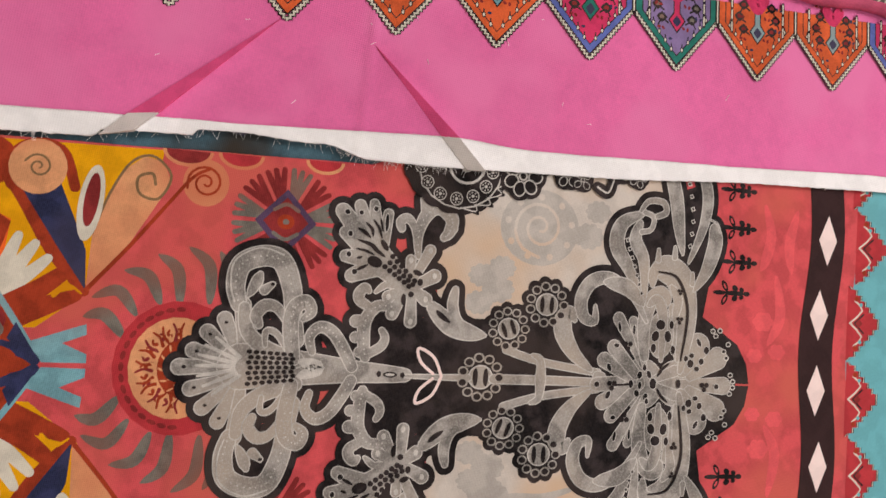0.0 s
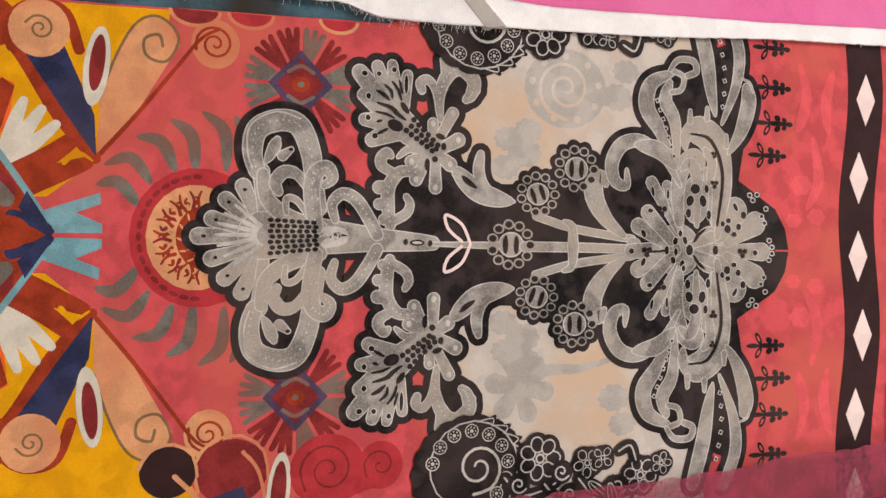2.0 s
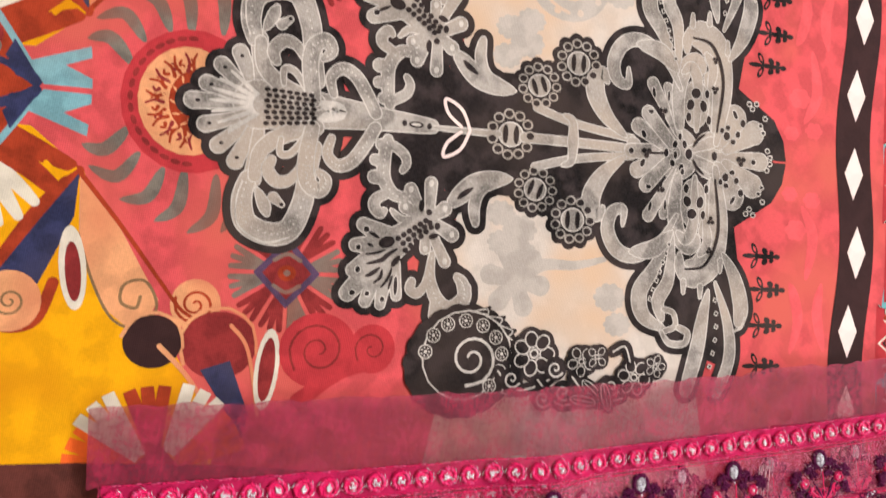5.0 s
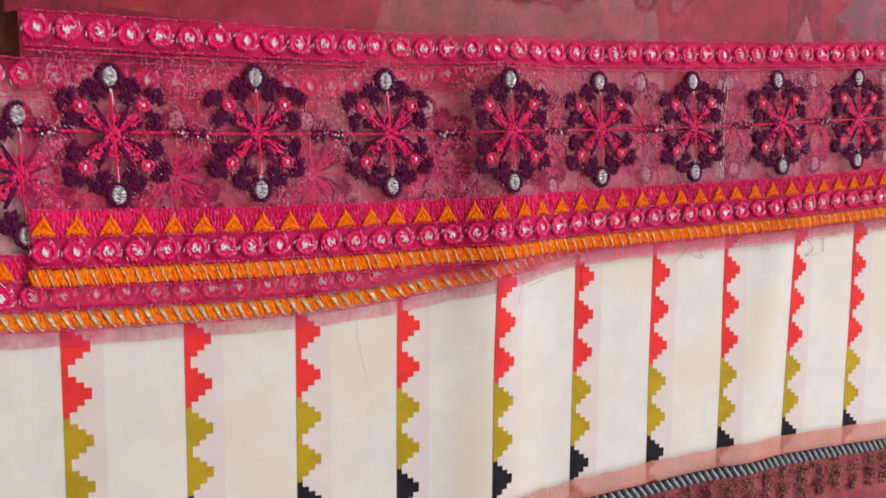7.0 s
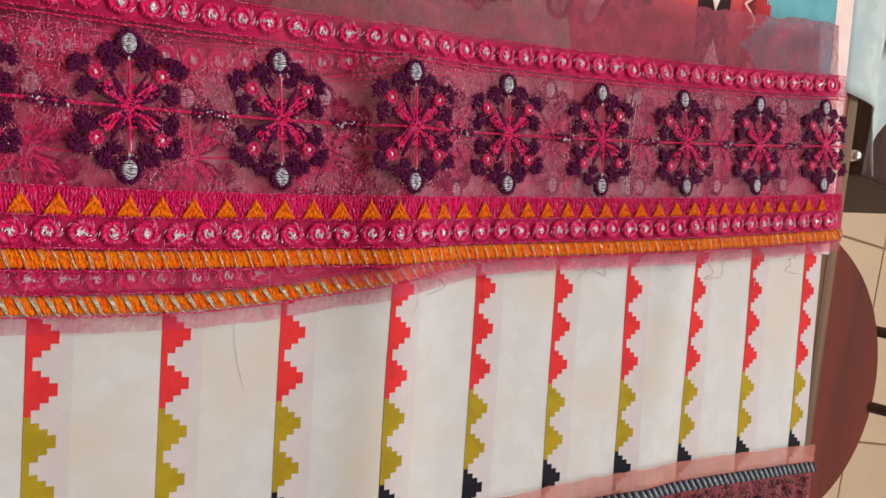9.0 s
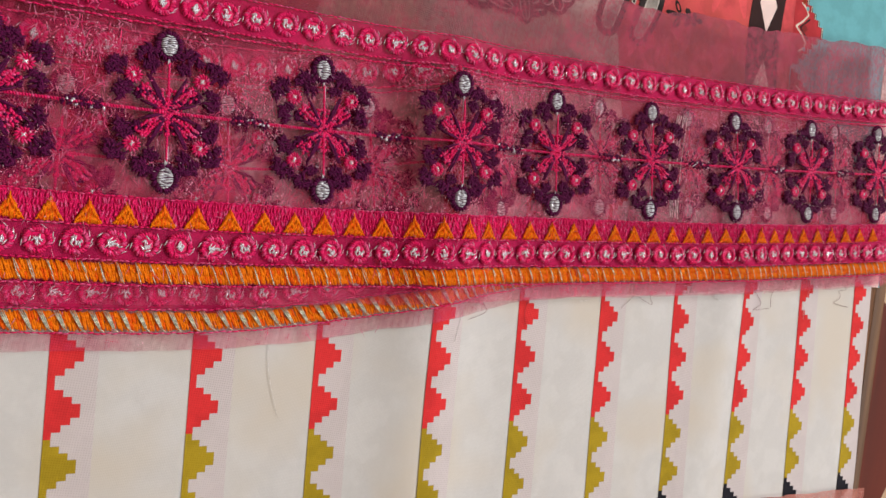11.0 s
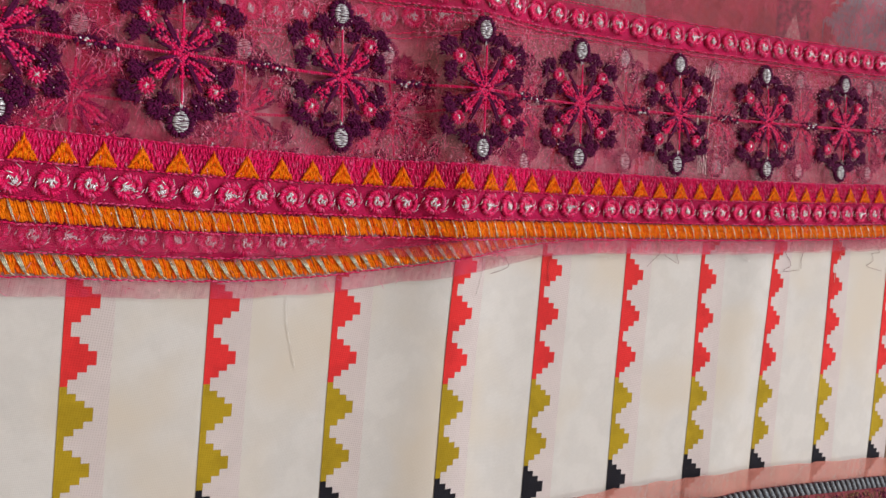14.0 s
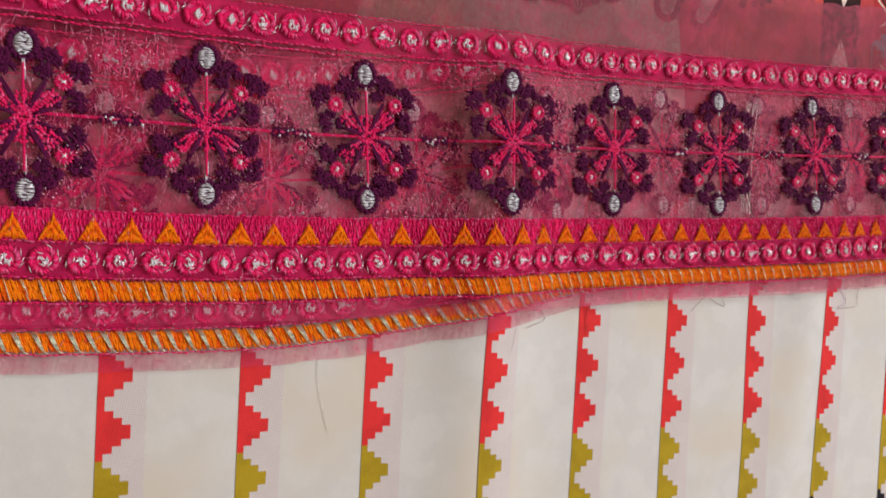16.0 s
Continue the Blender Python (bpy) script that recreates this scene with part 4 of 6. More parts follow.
for k in range(9):
    a = radians(-170 + 27 * k)
    ox, oy = qx + 0.5 + 17.2 * math.cos(a), qy - 1 + 16.0 * math.sin(a)
    pr.put("pale", oval(ox, oy, 3.1))
    pr.put("black", oval(ox, oy, 2.6))
    for j in range(7):
        b = 2 * math.pi * j / 7
        pr.put("pale", oval(ox + 1.7 * math.cos(b), oy + 1.7 * math.sin(b), 0.4, n=6))
    pr.put("pale", oval(ox, oy, 0.8, n=8))


def outline_flower(x, y, r, n, turn=0):
    pr.put("black", oval(x, y, r * 1.12, wob=0.12, lobes=n, n=n * 8, turn=turn))
    for k in range(n):
        a = radians(turn) + 2 * math.pi * k / n
        px_, py_ = x + r * 0.66 * math.cos(a), y + r * 0.66 * math.sin(a)
        pr.put("pale", oval(px_, py_, r * 0.40, r * 0.34, math.degrees(a), n=16))
        pr.put("black", oval(px_, py_, r * 0.33, r * 0.27, math.degrees(a), n=16))
    pr.put("pale", oval(x, y, r * 0.24, n=12))
    pr.put("black", oval(x, y, r * 0.15, n=12))


pr.motif("vine_print", "black vine with pale outlined flowers")
outline_flower(49.0, 94.1, 9.5, 7)
outline_flower(71.9, 97.3, 6.5, 5, 20)
outline_flower(79.6, 95.3, 5.0, 4, 40)
outline_flower(98.6, 104.3, 8.0, 6, 10)
outline_flower(109.5, 99.3, 5.0, 5, 0)
for pts in ([(32.5, 101.6), (40.5, 109.5), (51.2, 107.9), (59.4, 103.5)], [(51.2, 105.4), (62.2, 116.2), (76.2, 112.3), (84.7, 105.3)], [(67.7, 104.1), (79.0, 115.1), (93.3, 113.7)], [(87.6, 92.8), (93.4, 90.5), (96.3, 97.2)]):
    pr.put("black", ribbon(pts, 2.6, 2.2, 3.0))
    pr.put("pale", ribbon(pts, 0.45, 0.4))
for x0, y0 in ((39.1, 105.0), (59.4, 100.5), (63.6, 110.8), (87.6, 108.6), (54.0, 113.6)):
    pr.put("black", oval(x0, y0, 5.4))
    pr.put("pale", coil(x0, y0, 4.0, 1.3, 30, 0.45, 1))
for x0, y0, a in ((77.6, 109.9, 40), (84.7, 113.0, 75), (73.3, 114.6, 10)):
    pr.put("black", oval(x0, y0, 8, 3.6, a))
    pr.put("pale", oval(x0, y0, 6.6, 2.4, a))
    pr.put("black", oval(x0, y0, 6.0, 1.8, a))
    pr.put("pale", oval(x0, y0, 6.0, 0.3, a))
# dark little fleurons on the red
for x0, y0 in ((168.3, -98.9), (168.9, -79.5), (170.1, -62.1), (166.4, -46.2)):
    pr.motif("fleuron_print", "small black fleuron", layer=10)
    for dx, dy, rx, ry, a in ((-4, -3.4, 3.2, 1.5, 60), (-4, 3.4, 3.2, 1.5, -60), (-7, 0, 4, 1.2, 0), (2, 0, 6.5, 1.3, 0), (2, -2.6, 1.9, 1.5, 30), (2, 2.6, 1.9, 1.5, -30), (6, -1.9, 1.5, 1.2, 30), (6, 1.9, 1.5, 1.2, -30), (9, 0, 2.0, 1.3, 0)):
        pr.put("black", oval(x0 + dx, y0 + dy, rx, ry, a, n=12))
    pr.put("red", oval(x0 - 4, y0 - 3.4, 1.6, 0.6, 60, n=8))
    pr.put("red", oval(x0 - 4, y0 + 3.4, 1.6, 0.6, -60, n=8))

# discs cut by the hem
for x0, r, tone in ((-99.3, 8.6, "maroon"), (-78.0, 8.0, "deep"), (-42.8, 7.0, "deep")):
    pr.motif("hem_curl_print", "dark red half disc cut by the hem", False)
    edge = -88.2 - 0.023 * (x0 + 169)
    pr.put("peach", [(x0 + (r + 1.4) * math.cos(radians(6 * k)), edge + (r * 0.62 + 1.4) * math.sin(radians(6 * k))) for k in range(31)], False)
    pr.put(tone, [(x0 + r * math.cos(radians(6 * k)), edge + r * 0.62 * math.sin(radians(6 * k))) for k in range(31)], False)

# faint plumes, tone on tone, on the red beside the lace
pr.motif("faint_plume_print", "faint lighter red plume", layer=2)
for pts in ([(185.0, -92.2), (189.1, -77.5), (186.4, -64.8), (183.6, -59.1)], [(193.3, -55.8), (196.6, -35.2), (189.7, -21.0)], [(204.9, -90.6), (200.6, -73.0), (202.7, -58.6)]):
    pr.put("dusk", ribbon(pts, 1.0, 0.8, 3.2))
for x0, y0, r in ((186.2, -32.5, 5.5), (195.3, -17.2, 4.5), (181.9, -14.9, 4)):
    pr.put("dusk", oval(x0, y0, r, r * 0.8, wob=0.2, lobes=6, n=36))
# dark band of diamonds, red strip, stepped edge and aqua ground
EDGE_A, EDGE_B = 211.2, 232.8


def wavy(d):
    return 2.4 * math.cos((d + 78) / 18.8) - 0.008 * d


ds = [-150 + 6 * k for k in range(60)]
pr.motif("border_print", "red strip and aqua ground", False, layer=2)
pr.put("red", [[(EDGE_B + wavy(d), d), (EDGE_B + wavy(d + 6), d + 6), (EDGE_B + 14 + wavy(d + 6), d + 6), (EDGE_B + 14 + wavy(d), d)] for d in ds], False)
pr.put("aqua", [[(EDGE_B + 9 + wavy(d), d), (EDGE_B + 9 + wavy(d + 6), d + 6), (325, d + 6), (325, d)] for d in ds], False)
for k in range(-5, 5):
    d0 = k * 40.5 + 6
    pr.motif("stepped_tooth_print", "deep red stepped tooth", False)
    # red stepped tooth with a black double line and a small stacked motif
    steps = [(EDGE_B + 8 + wavy(d0), d0 - 20)]
    for j in range(6):
        steps += [(EDGE_B + 10 + 3.0 * j + wavy(d0), d0 - 18 + 3 * j), (EDGE_B + 10 + 3.0 * (j + 1) + wavy(d0), d0 - 18 + 3 * j)]
    steps += [(x, 2 * d0 - y) for x, y in steps[::-1]]
    pr.put("black", [(x + 1.6, y) for x, y in steps], False)
    pr.put("ivory", [(x + 1.1, y) for x, y in steps], False)
    pr.put("black", [(x + 0.6, y) for x, y in steps], False)
    pr.put("deep", steps, False)
    for e in (0, 1):
        s1 = -1 if e else 1
        x1 = EDGE_B + 10 + wavy(d0)
        pr.put("ivory", ribbon([(x1, d0), (x1 + 8, d0 + s1 * 7), (x1 + 3, d0 + s1 * 12)], 0.5, 0.5, steps=2), False)
        pr.put("black", ribbon([(x1 + 3, d0), (x1 + 9, d0 + s1 * 5)], 0.5, 0.5, steps=2), False)
        pr.put("rust", oval(x1 + 4, d0 + s1 * 13, 1.5, n=6), False)
        pr.put("aqua", oval(x1 + 7, d0 + s1 * 10, 1.2, n=6), False)
    pr.put("maroon", oval(EDGE_B + 16 + wavy(d0), d0, 2.4, n=4), False)
pr.motif("band_print", "dark brown wavy band", False)
pr.put("brown", [[(EDGE_A + wavy(d), d), (EDGE_A + wavy(d + 6), d + 6), (EDGE_B + wavy(d + 6), d + 6), (EDGE_B + wavy(d), d)] for d in ds], False)
pr.put("rose", [(308, -150), (322, -150), (324, 60), (324, 210), (310, 210), (310, 60)], False)
pr.build(COL, lace_cloth)
bm = bmesh.new()
vs = [bm.verts.new(v) for v in ((-0.0058, 0, 0), (0, -0.0133, 0), (0.0058, 0, 0), (0, 0.0133, 0))]
bm.faces.new(vs)
dia = part("diamond", bm, COL["rose"], lace_cloth, "pale rose printed diamond")
for k in range(-4, 5):
    d = k * 39.7 + 2.0
    m = LACE @ pose((EDGE_A + EDGE_B) / 2000 + wavy(d) / 1000, d / 1000, pr.base + (pr.rank + 4) * 1.0e-6)
    if k == -4:
        dia.matrix_basis = m
    else:
        shared("diamond", dia.data, lace_cloth, m)

# its far end hangs over the table edge
PALE_BLUE = cloth("pale_grey_blue_cloth", rgb(184, 198, 196), 0.12, stain=rgb(166, 186, 190))
bm = bmesh.new()
cols, rowsn = 40, 26
grid = []
for j in range(rowsn + 1):
    v = j / rowsn
    for i in range(cols + 1):
        u = i / cols
        d = -150 + u * 268
        x, y = lace_xy(321, d)
        edge = 0.516 + 0.0734 * (x - 0.34)
        y += 0.20 * v
        over = max(0.0, y - edge)
        fold = 0.006 * math.sin(d / 19.0) * min(1, over * 5) + 0.012 * math.exp(-(((d - 70) / 13) ** 2)) * min(1, over * 5)
        grid.append(bm.verts.new((x + 0.01 * over, y, LACE_Z + 0.0001 + fold - 0.10 * min(over, 0.03) - 0.62 * max(0.0, over - 0.015))))
for j in range(rowsn):
    for i in range(cols):
        k = j * (cols + 1) + i
        bm.faces.new((grid[k], grid[k + 1], grid[k + cols + 2], grid[k + cols + 1]))
bm.normal_update()
for f in bm.faces:
    f.normal_flip() if f.normal.z < 0 else None
bm.normal_update()
bmesh.ops.solidify(bm, geom=bm.faces[:], thickness=0.0008)
hang = part("hanging_end", bm, PALE_BLUE, lace_cloth, "pale grey-blue end hanging over the table edge", True)
bm = bmesh.new()
for scale, lift in ((1.0, 0.0014), (0.8, 0.0019)):
    vs = []
    for a, b in ((0, -1), (1, 0), (0, 1), (-1, 0)):
        x, y = 0.197 + 0.015 * a * scale, 0.545 + 0.021 * b * scale
        vs.append(bm.verts.new((x, y, LACE_Z + 0.006 + lift - 0.55 * max(0.0, y - 0.521))))
    bm.faces.new(vs).material_index = 0 if scale == 1 else 1
part("print", bm, [COL["brown"], COL["deep"]], lace_cloth, "deep red printed diamond with a dark outline")

# blue cloth that shows in the slit
BLUE_UNDER = cloth("dull_blue_cloth", rgb(72, 100, 112), 0.35, stain=rgb(56, 50, 44))
under = thing("folded_cloth", "dull blue cloth peeping out between two hems", "cloth")
part("cloth_sheet", sheet(lambda u, v: lace_xy(-400 + 560 * u, -150 + 70 * v), 40, 8, 0.0006, lambda x, y: TOP + 0.0003), BLUE_UNDER, under)

# ---- the pink cloth with its row of pennants ----
PINK = Matrix(((-0.17008, 0.98543, 0, 0.0710), (0.98543, 0.17008, 0, 0.2140), (0, 0, 1, 0), (0, 0, 0, 1)))
PINK_Z = 0.7618
pink_cloth = thing("pink_cloth", "bright pink cotton cloth with white hem and patchwork pennant border", "cloth")
P_MAT = cloth("pink_cotton", rgb(222, 106, 160), 0.14, stain=rgb(226, 118, 168), weave=330, mottle=0.25)
W_MAT = cloth("white_selvedge", rgb(240, 237, 236), 0.07, weave=330)


def pink_hem(s):
    """How far the cloth reaches; a strip is torn away along one stretch."""
    torn = 3.2 * smooth_step(-206, -202, s) + 2.6 * smooth_step(-169, -166, s) - 2.4 * smooth_step(-150, -120, s) - 5.0 * smooth_step(-114, -95, s)
    return -4.3 - torn + 0.5 * noise.noise((s * 0.3, 2.0, 0)) + 1.6 * smooth_step(-110, -60, s) - 2.4 * smooth_step(20, 110, s)


def white_line(s):
    return -13.8 - 1.2 * smooth_step(-150, -64, s) + 3.6 * smooth_step(-62, -10, s) - 0.9 * smooth_step(100, 190, s) + 0.4 * noise.noise((s * 0.05, 5.0, 0))


def pink_xy(s, d):
    p = PINK @ Vector((s / 1000, d / 1000, 0))
    return p.x, p.y


def pink_height(x, y):
    q = PINK.inverted() @ Vector((x, y, 0))
    s, d = q.x * 1000, q.y * 1000
    z = PINK_Z - 0.0008
    # two slanting pinched folds that open towards the hem, and one pressed crease
    for (s0, d0), (s1, d1), h in FOLDS:
        t = ((s - s0) * (s1 - s0) + (d - d0) * (d1 - d0)) / ((s1 - s0) ** 2 + (d1 - d0) ** 2)
        if 0 < t < 1.25:
            off = ((s - s0) * (d1 - d0) - (d - d0) * (s1 - s0)) / math.hypot(s1 - s0, d1 - d0)
            w = 1.2 + 4.6 * min(t, 1.0)
            z += h * min(1, t * 2.2) * math.exp(-((off / w) ** 2))
    z += 0.0007 * math.exp(-(((s + 100 + 0.1 * d) / 1.3) ** 2))
    return z


FOLDS = (((-133.7, -60.5), (-191.5, -6.0), 0.0012), ((-92.8, -50.9), (-49.4, -7.8), 0.0012))


def pink_plan(u, v):
    s = -330 + u * 545
    return pink_xy(s, -230 + (white_line(s) + 230) * v)


def hem_plan(u, v):
    s = -330 + u * 545
    a, b = white_line(s), pink_hem(s)
    return pink_xy(s, a + (b - a) * v)


part("cloth_sheet", sheet(pink_plan, 270, 110, 0.0008, pink_height), P_MAT, pink_cloth, smooth=True)
part("white_hem", sheet(hem_plan, 270, 8, 0.0008, pink_height), W_MAT, pink_cloth, "white frayed hem", smooth=True)
pc = Print(PINK, PINK_Z + 0.0003, mirror=False)
P_COL = dict(COL, orange=cloth("muted_orange_print", rgb(208, 92, 50), 0.25), violet=cloth("violet_grey_print", rgb(128, 108, 150), 0.2), green=cloth("green_print", rgb(40, 112, 100), 0.2), cobalt=cloth("cobalt_print", rgb(92, 104, 170), 0.2), hot=cloth("hot_pink_print", rgb(196, 52, 94), 0.25))


def pennant(s, tip, body, rim):
    """A patchwork pennant whose point hangs at (s, tip)."""
    w, h = 23.7, 26.0
    pc.motif("pennant_print", body.replace("hot", "hot pink") + " patchwork pennant")

    def shape(k, top=-95):
        return [(s - w + k, top), (s - w + k, tip - h + 0.0), (s, tip - k * 1.2), (s + w - k, tip - h), (s + w - k, top)]

    # stepped black and white line round the point
    for grow, tone in ((0.55, "black"), (0.1, "ivory")):
        run = []
        for j in range(17):
            u, u1 = j / 17, (j + 1) / 17
            for sg in (-1, 1):
                x0, x1, y0 = s + sg * (w - w * u), s + sg * (w - w * u1), tip - h + 1.2 + (h + 1.0) * u
                lo, hi = min(x0, x1) - 0.45 - grow, max(x0, x1) + 0.45 + grow
                run.append([(lo, y0 - grow), (hi, y0 - grow), (hi, y0 + 0.55 + grow), (lo, y0 + 0.55 + grow)])
                run.append([(x1 - 0.3 - grow, y0), (x1 + 0.3 + grow, y0), (x1 + 0.3 + grow, y0 + (h + 1.0) / 17), (x1 - 0.3 - grow, y0 + (h + 1.0) / 17)])
        pc.put(tone, run)
    pc.put("black", shape(0.4))
    pc.put(rim, shape(0.9))
    pc.put("black", shape(4.2))
    pc.put(body, shape(4.8))
    # lamp-like heart
    heart = "sky" if body == "orange" else "green" if body == "hot" else "hot"
    pc.put("black", [(s - 5, tip - 23), (s, tip - 16.5), (s + 5, tip - 23), (s + 2, tip - 27), (s + 2, tip - 34), (s - 2, tip - 34), (s - 2, tip - 27)])
    pc.put(heart, [(s - 4.2, tip - 23), (s, tip - 17.6), (s + 4.2, tip - 23), (s + 1.4, tip - 26.6), (s + 1.4, tip - 34), (s - 1.4, tip - 34), (s - 1.4, tip - 26.6)])
    pc.put("navy", oval(s, tip - 22.6, 1.9, 2.2, n=8, wob=0.3, lobes=4))
    pc.put("hot" if body != "hot" else "maroon", ribbon([(s - 4, tip - 40), (s, tip - 35), (s + 4, tip - 40)], 3, 3))
    for j in range(5):
        for sg in (-1, 1):
            x0, y0 = s + sg * (3.0 + 3.4 * j), tip - 8.5 - 4.1 * j
            pc.put("black", oval(x0, y0, 0.95, 1.5, n=8))
            pc.put("ivory", oval(x0, y0, 0.55, 0.9, n=8))
            pc.put("black", drop(x0, y0 - 2.6, x0, y0 - 1.4, 0.35, 0.3, 3))
    for j in range(3):
        for sg in (-1, 1):
            x0, y0 = s + sg * (8.5 + 2.5 * (j % 2)), tip - 24 - 6.2 * j
            pc.put("black", oval(x0, y0, 2.5, 2.2, n=8, wob=0.25, lobes=4))
            pc.put("maroon" if body != "violet" else "teal", oval(x0, y0, 1.4, 1.2, n=8))
            pc.put("black", ribbon([(x0 - sg * 3.5, y0 + 2.5), (x0, y0 + 1.0), (x0 + sg * 2, y0 + 4)], 0.45, 0.4, steps=3))
            pc.put("black", drop(s + sg * 15.5, y0 - 3, s + sg * 15.5, y0 + 2, 0.9, 0.9, 4))
            pc.put("ivory", drop(s + sg * 15.5, y0 - 2.6, s + sg * 15.5, y0 + 1.6, 0.4, 0.4, 4))
    # small scattered sprigs
    for j in range(22):
        x0, y0 = s + (j * 7.3) % 30 - 15, tip - 13 - (j * 5.7) % 34
        if abs(x0 - s) < 0.85 * (tip - y0) - 6 and abs(x0 - s) > 3:
            pc.put("maroon" if j % 2 else "navy", oval(x0, y0, 1.1, 0.7, 40 * j, n=8))
    for sg in (-1, 1):
        pc.put("black", [(s + sg * 23.0, -95), (s + sg * 25.2, -95), (s + sg * 25.2, tip - h + 2), (s + sg * 23.0, tip - h + 2)])
        pc.put("ivory", [(s + sg * 23.7, -95), (s + sg * 24.4, -95), (s + sg * 24.4, tip - h + 1), (s + sg * 23.7, tip - h + 1)])


PENNANTS = ["orange", "orange", "hot", "violet", "orange", "orange", "orange", "hot", "violet", "orange", "orange", "hot", "violet"]
for k in range(-6, 4):
    body = PENNANTS[(k + 8 + 13) % 13] if k not in (-1, 0) else ("hot" if k == -1 else "violet")
    if k in (-4, -3, -2, 1, 2):
        body = "orange"
    if k == 3:
        body = "hot"
    pennant(57.6 + 47.41 * k, -58.9 + 0.60 * k, body, {"orange": "orange", "hot": "cobalt", "violet": "green"}[body])
pc.build(P_COL, pink_cloth)
# two pinched folds: a flap that rises from nothing to the hem
# deeper pink and greyer white put the shading of the folds into the colour
FOLD_PINK = cloth("pink_cotton_fold_shade", rgb(226, 84, 138), 0.12, weave=330)
FOLD_WHITE = cloth("white_selvedge_fold_shade", rgb(220, 214, 210), 0.08, weave=330)
for apex, mid_a, mid_b, end_a, end_b in (((-134.4, -59.9), (-193.3, -14.4), (-181.7, -14.9), (-203.9, -5.0), (-190.9, -7.0)), ((-93.6, -52.9), (-62.3, -14.9), (-54.8, -14.2), (-50.1, -0.5), (-42.4, -0.2))):
    tops = [Vector((*pink_xy(*p), PINK_Z + h)) for p, h in ((apex, 0.0007), (mid_a, 0.0009), (mid_b, 0.0042), (end_a, 0.0009), (end_b, 0.0046))]
    for ids, mt in (((0, 1, 2), FOLD_PINK), ((1, 3, 4, 2), FOLD_WHITE)):
        bm = bmesh.new()
        vs = [bm.verts.new(tops[k]) for k in ids]
        bm.faces.new(vs)
        lows = {k: bm.verts.new(tops[k] - Vector((0, 0, 0.004 if k in (2, 4) else 0.001))) for k in ids}
        for k0, k1 in zip(ids, ids[1:] + ids[:1]):
            bm.faces.new((vs[ids.index(k0)], lows[k0], lows[k1], vs[ids.index(k1)]))
        bmesh.ops.recalc_face_normals(bm, faces=bm.faces[:])
        part("fold", bm, mt, pink_cloth, "pinched fold in the cloth")
# frayed threads along the hem
random.seed(5)
bm = bmesh.new()
for k in range(150):
    s = random.choice((random.uniform(-260, -60), random.uniform(-110, -40)))
    x0, y0 = pink_xy(s, pink_hem(s) - 0.4)
    a = random.uniform(-1.1, 1.1)
    n = random.uniform(0.0012, 0.0045)
    x1, y1 = pink_xy(s + 1000 * n * math.sin(a), pink_hem(s) + 1000 * n * abs(math.cos(a)))
    add_rod(bm, (x0, y0, PINK_Z + 0.0002), (x1, y1, PINK_Z + random.uniform(-0.001, 0.001)), 0.00009, 0.00006, 3)
part("fringe", bm, W_MAT, pink_cloth, "loose white threads along the torn hem")

for k in range(16):
    s, d0 = random.uniform(-230, 120), random.uniform(-75, -20)
    x0, y0 = pink_xy(s, d0)
    a = random.uniform(0, 6.3)
    n = random.uniform(0.0012, 0.004)
    z0 = pink_height(x0, y0) + 0.0010
    part("lint", add_rod(bmesh.new(), (x0, y0, z0), (x0 + n * math.cos(a), y0 + n * math.sin(a), z0), 0.00012, 0.00008, 4), W_MAT, pink_cloth, "speck of white lint")

# folded-back pink patterned cloth, a soft roll on the pennants
roll = thing("folded_patterned_cloth", "rolled-back pink cloth with small grey and teal border pattern", "cloth")
R_MAT = cloth("pink_roll", rgb(212, 96, 130), 0.15)
(rx0, ry0), (rx1, ry1) = pink_xy(121.4, -102.9), pink_xy(224.5, -94.9)
bm = bmesh.new()
rings = []
N = 96
for i in range(N + 1):
    u = -0.2 + 1.4 * i / N
    x, y = rx0 + (rx1 - rx0) * u, ry0 + (ry1 - ry0) * u
    row = []
    for j in range(13):
        a = math.pi * j / 12
        row.append(bm.verts.new((x - 0.012 + 0.012 * math.cos(a) + 0.0015 * math.sin(9 * u) , y, PINK_Z + 0.001 + 0.010 * math.sin(a) + 0.0006)))
    row.append(bm.verts.new((x - 0.12, y, PINK_Z + 0.002)))
    rings.append(row)
for i in range(N):
    for j in range(13):
        bm.faces.new((rings[i][j], rings[i][j + 1], rings[i + 1][j + 1], rings[i + 1][j])).material_index = (1 if (i + j) % 3 else 3) if j in (3, 5) else (2 if (i // 2) % 2 else 0) if j in (7, 8) else 3 if j == 9 else 0
bmesh.ops.recalc_face_normals(bm, faces=bm.faces[:])
bmesh.ops.solidify(bm, geom=bm.faces[:], thickness=0.0007)
part("cloth_sheet", bm, [R_MAT, P_COL["teal"], P_COL["green"], P_COL["ivory"]], roll, smooth=True)


# ---- white cloth with columns of stepped triangles ----
WHITE_TOP = 0.0006
WZ = 0.7612
white_cloth = thing("white_cloth", "off-white cotton cloth with columns of red, olive and black stepped triangles", "cloth")
WHITE = cloth("off_white_cotton", rgb(204, 204, 202), 0.05, stain=rgb(204, 198, 187), weave=620, bump=0.3, grain=0.08)
W_ANG = radians(-8.7)
W_ROW = Vector((math.sin(W_ANG), math.cos(W_ANG), 0))  # along a row, away from the viewer
W_COL = Vector((math.cos(W_ANG), -math.sin(W_ANG), 0))  # down a column
W_ORG = Vector((0.463, 0.125, 0))  # colour change of the first column


def white_at(r, c):
    return W_ORG + W_ROW * r + W_COL * c


def white_height(x, y):
    return WZ - 0.0006 + ridge(x, y)


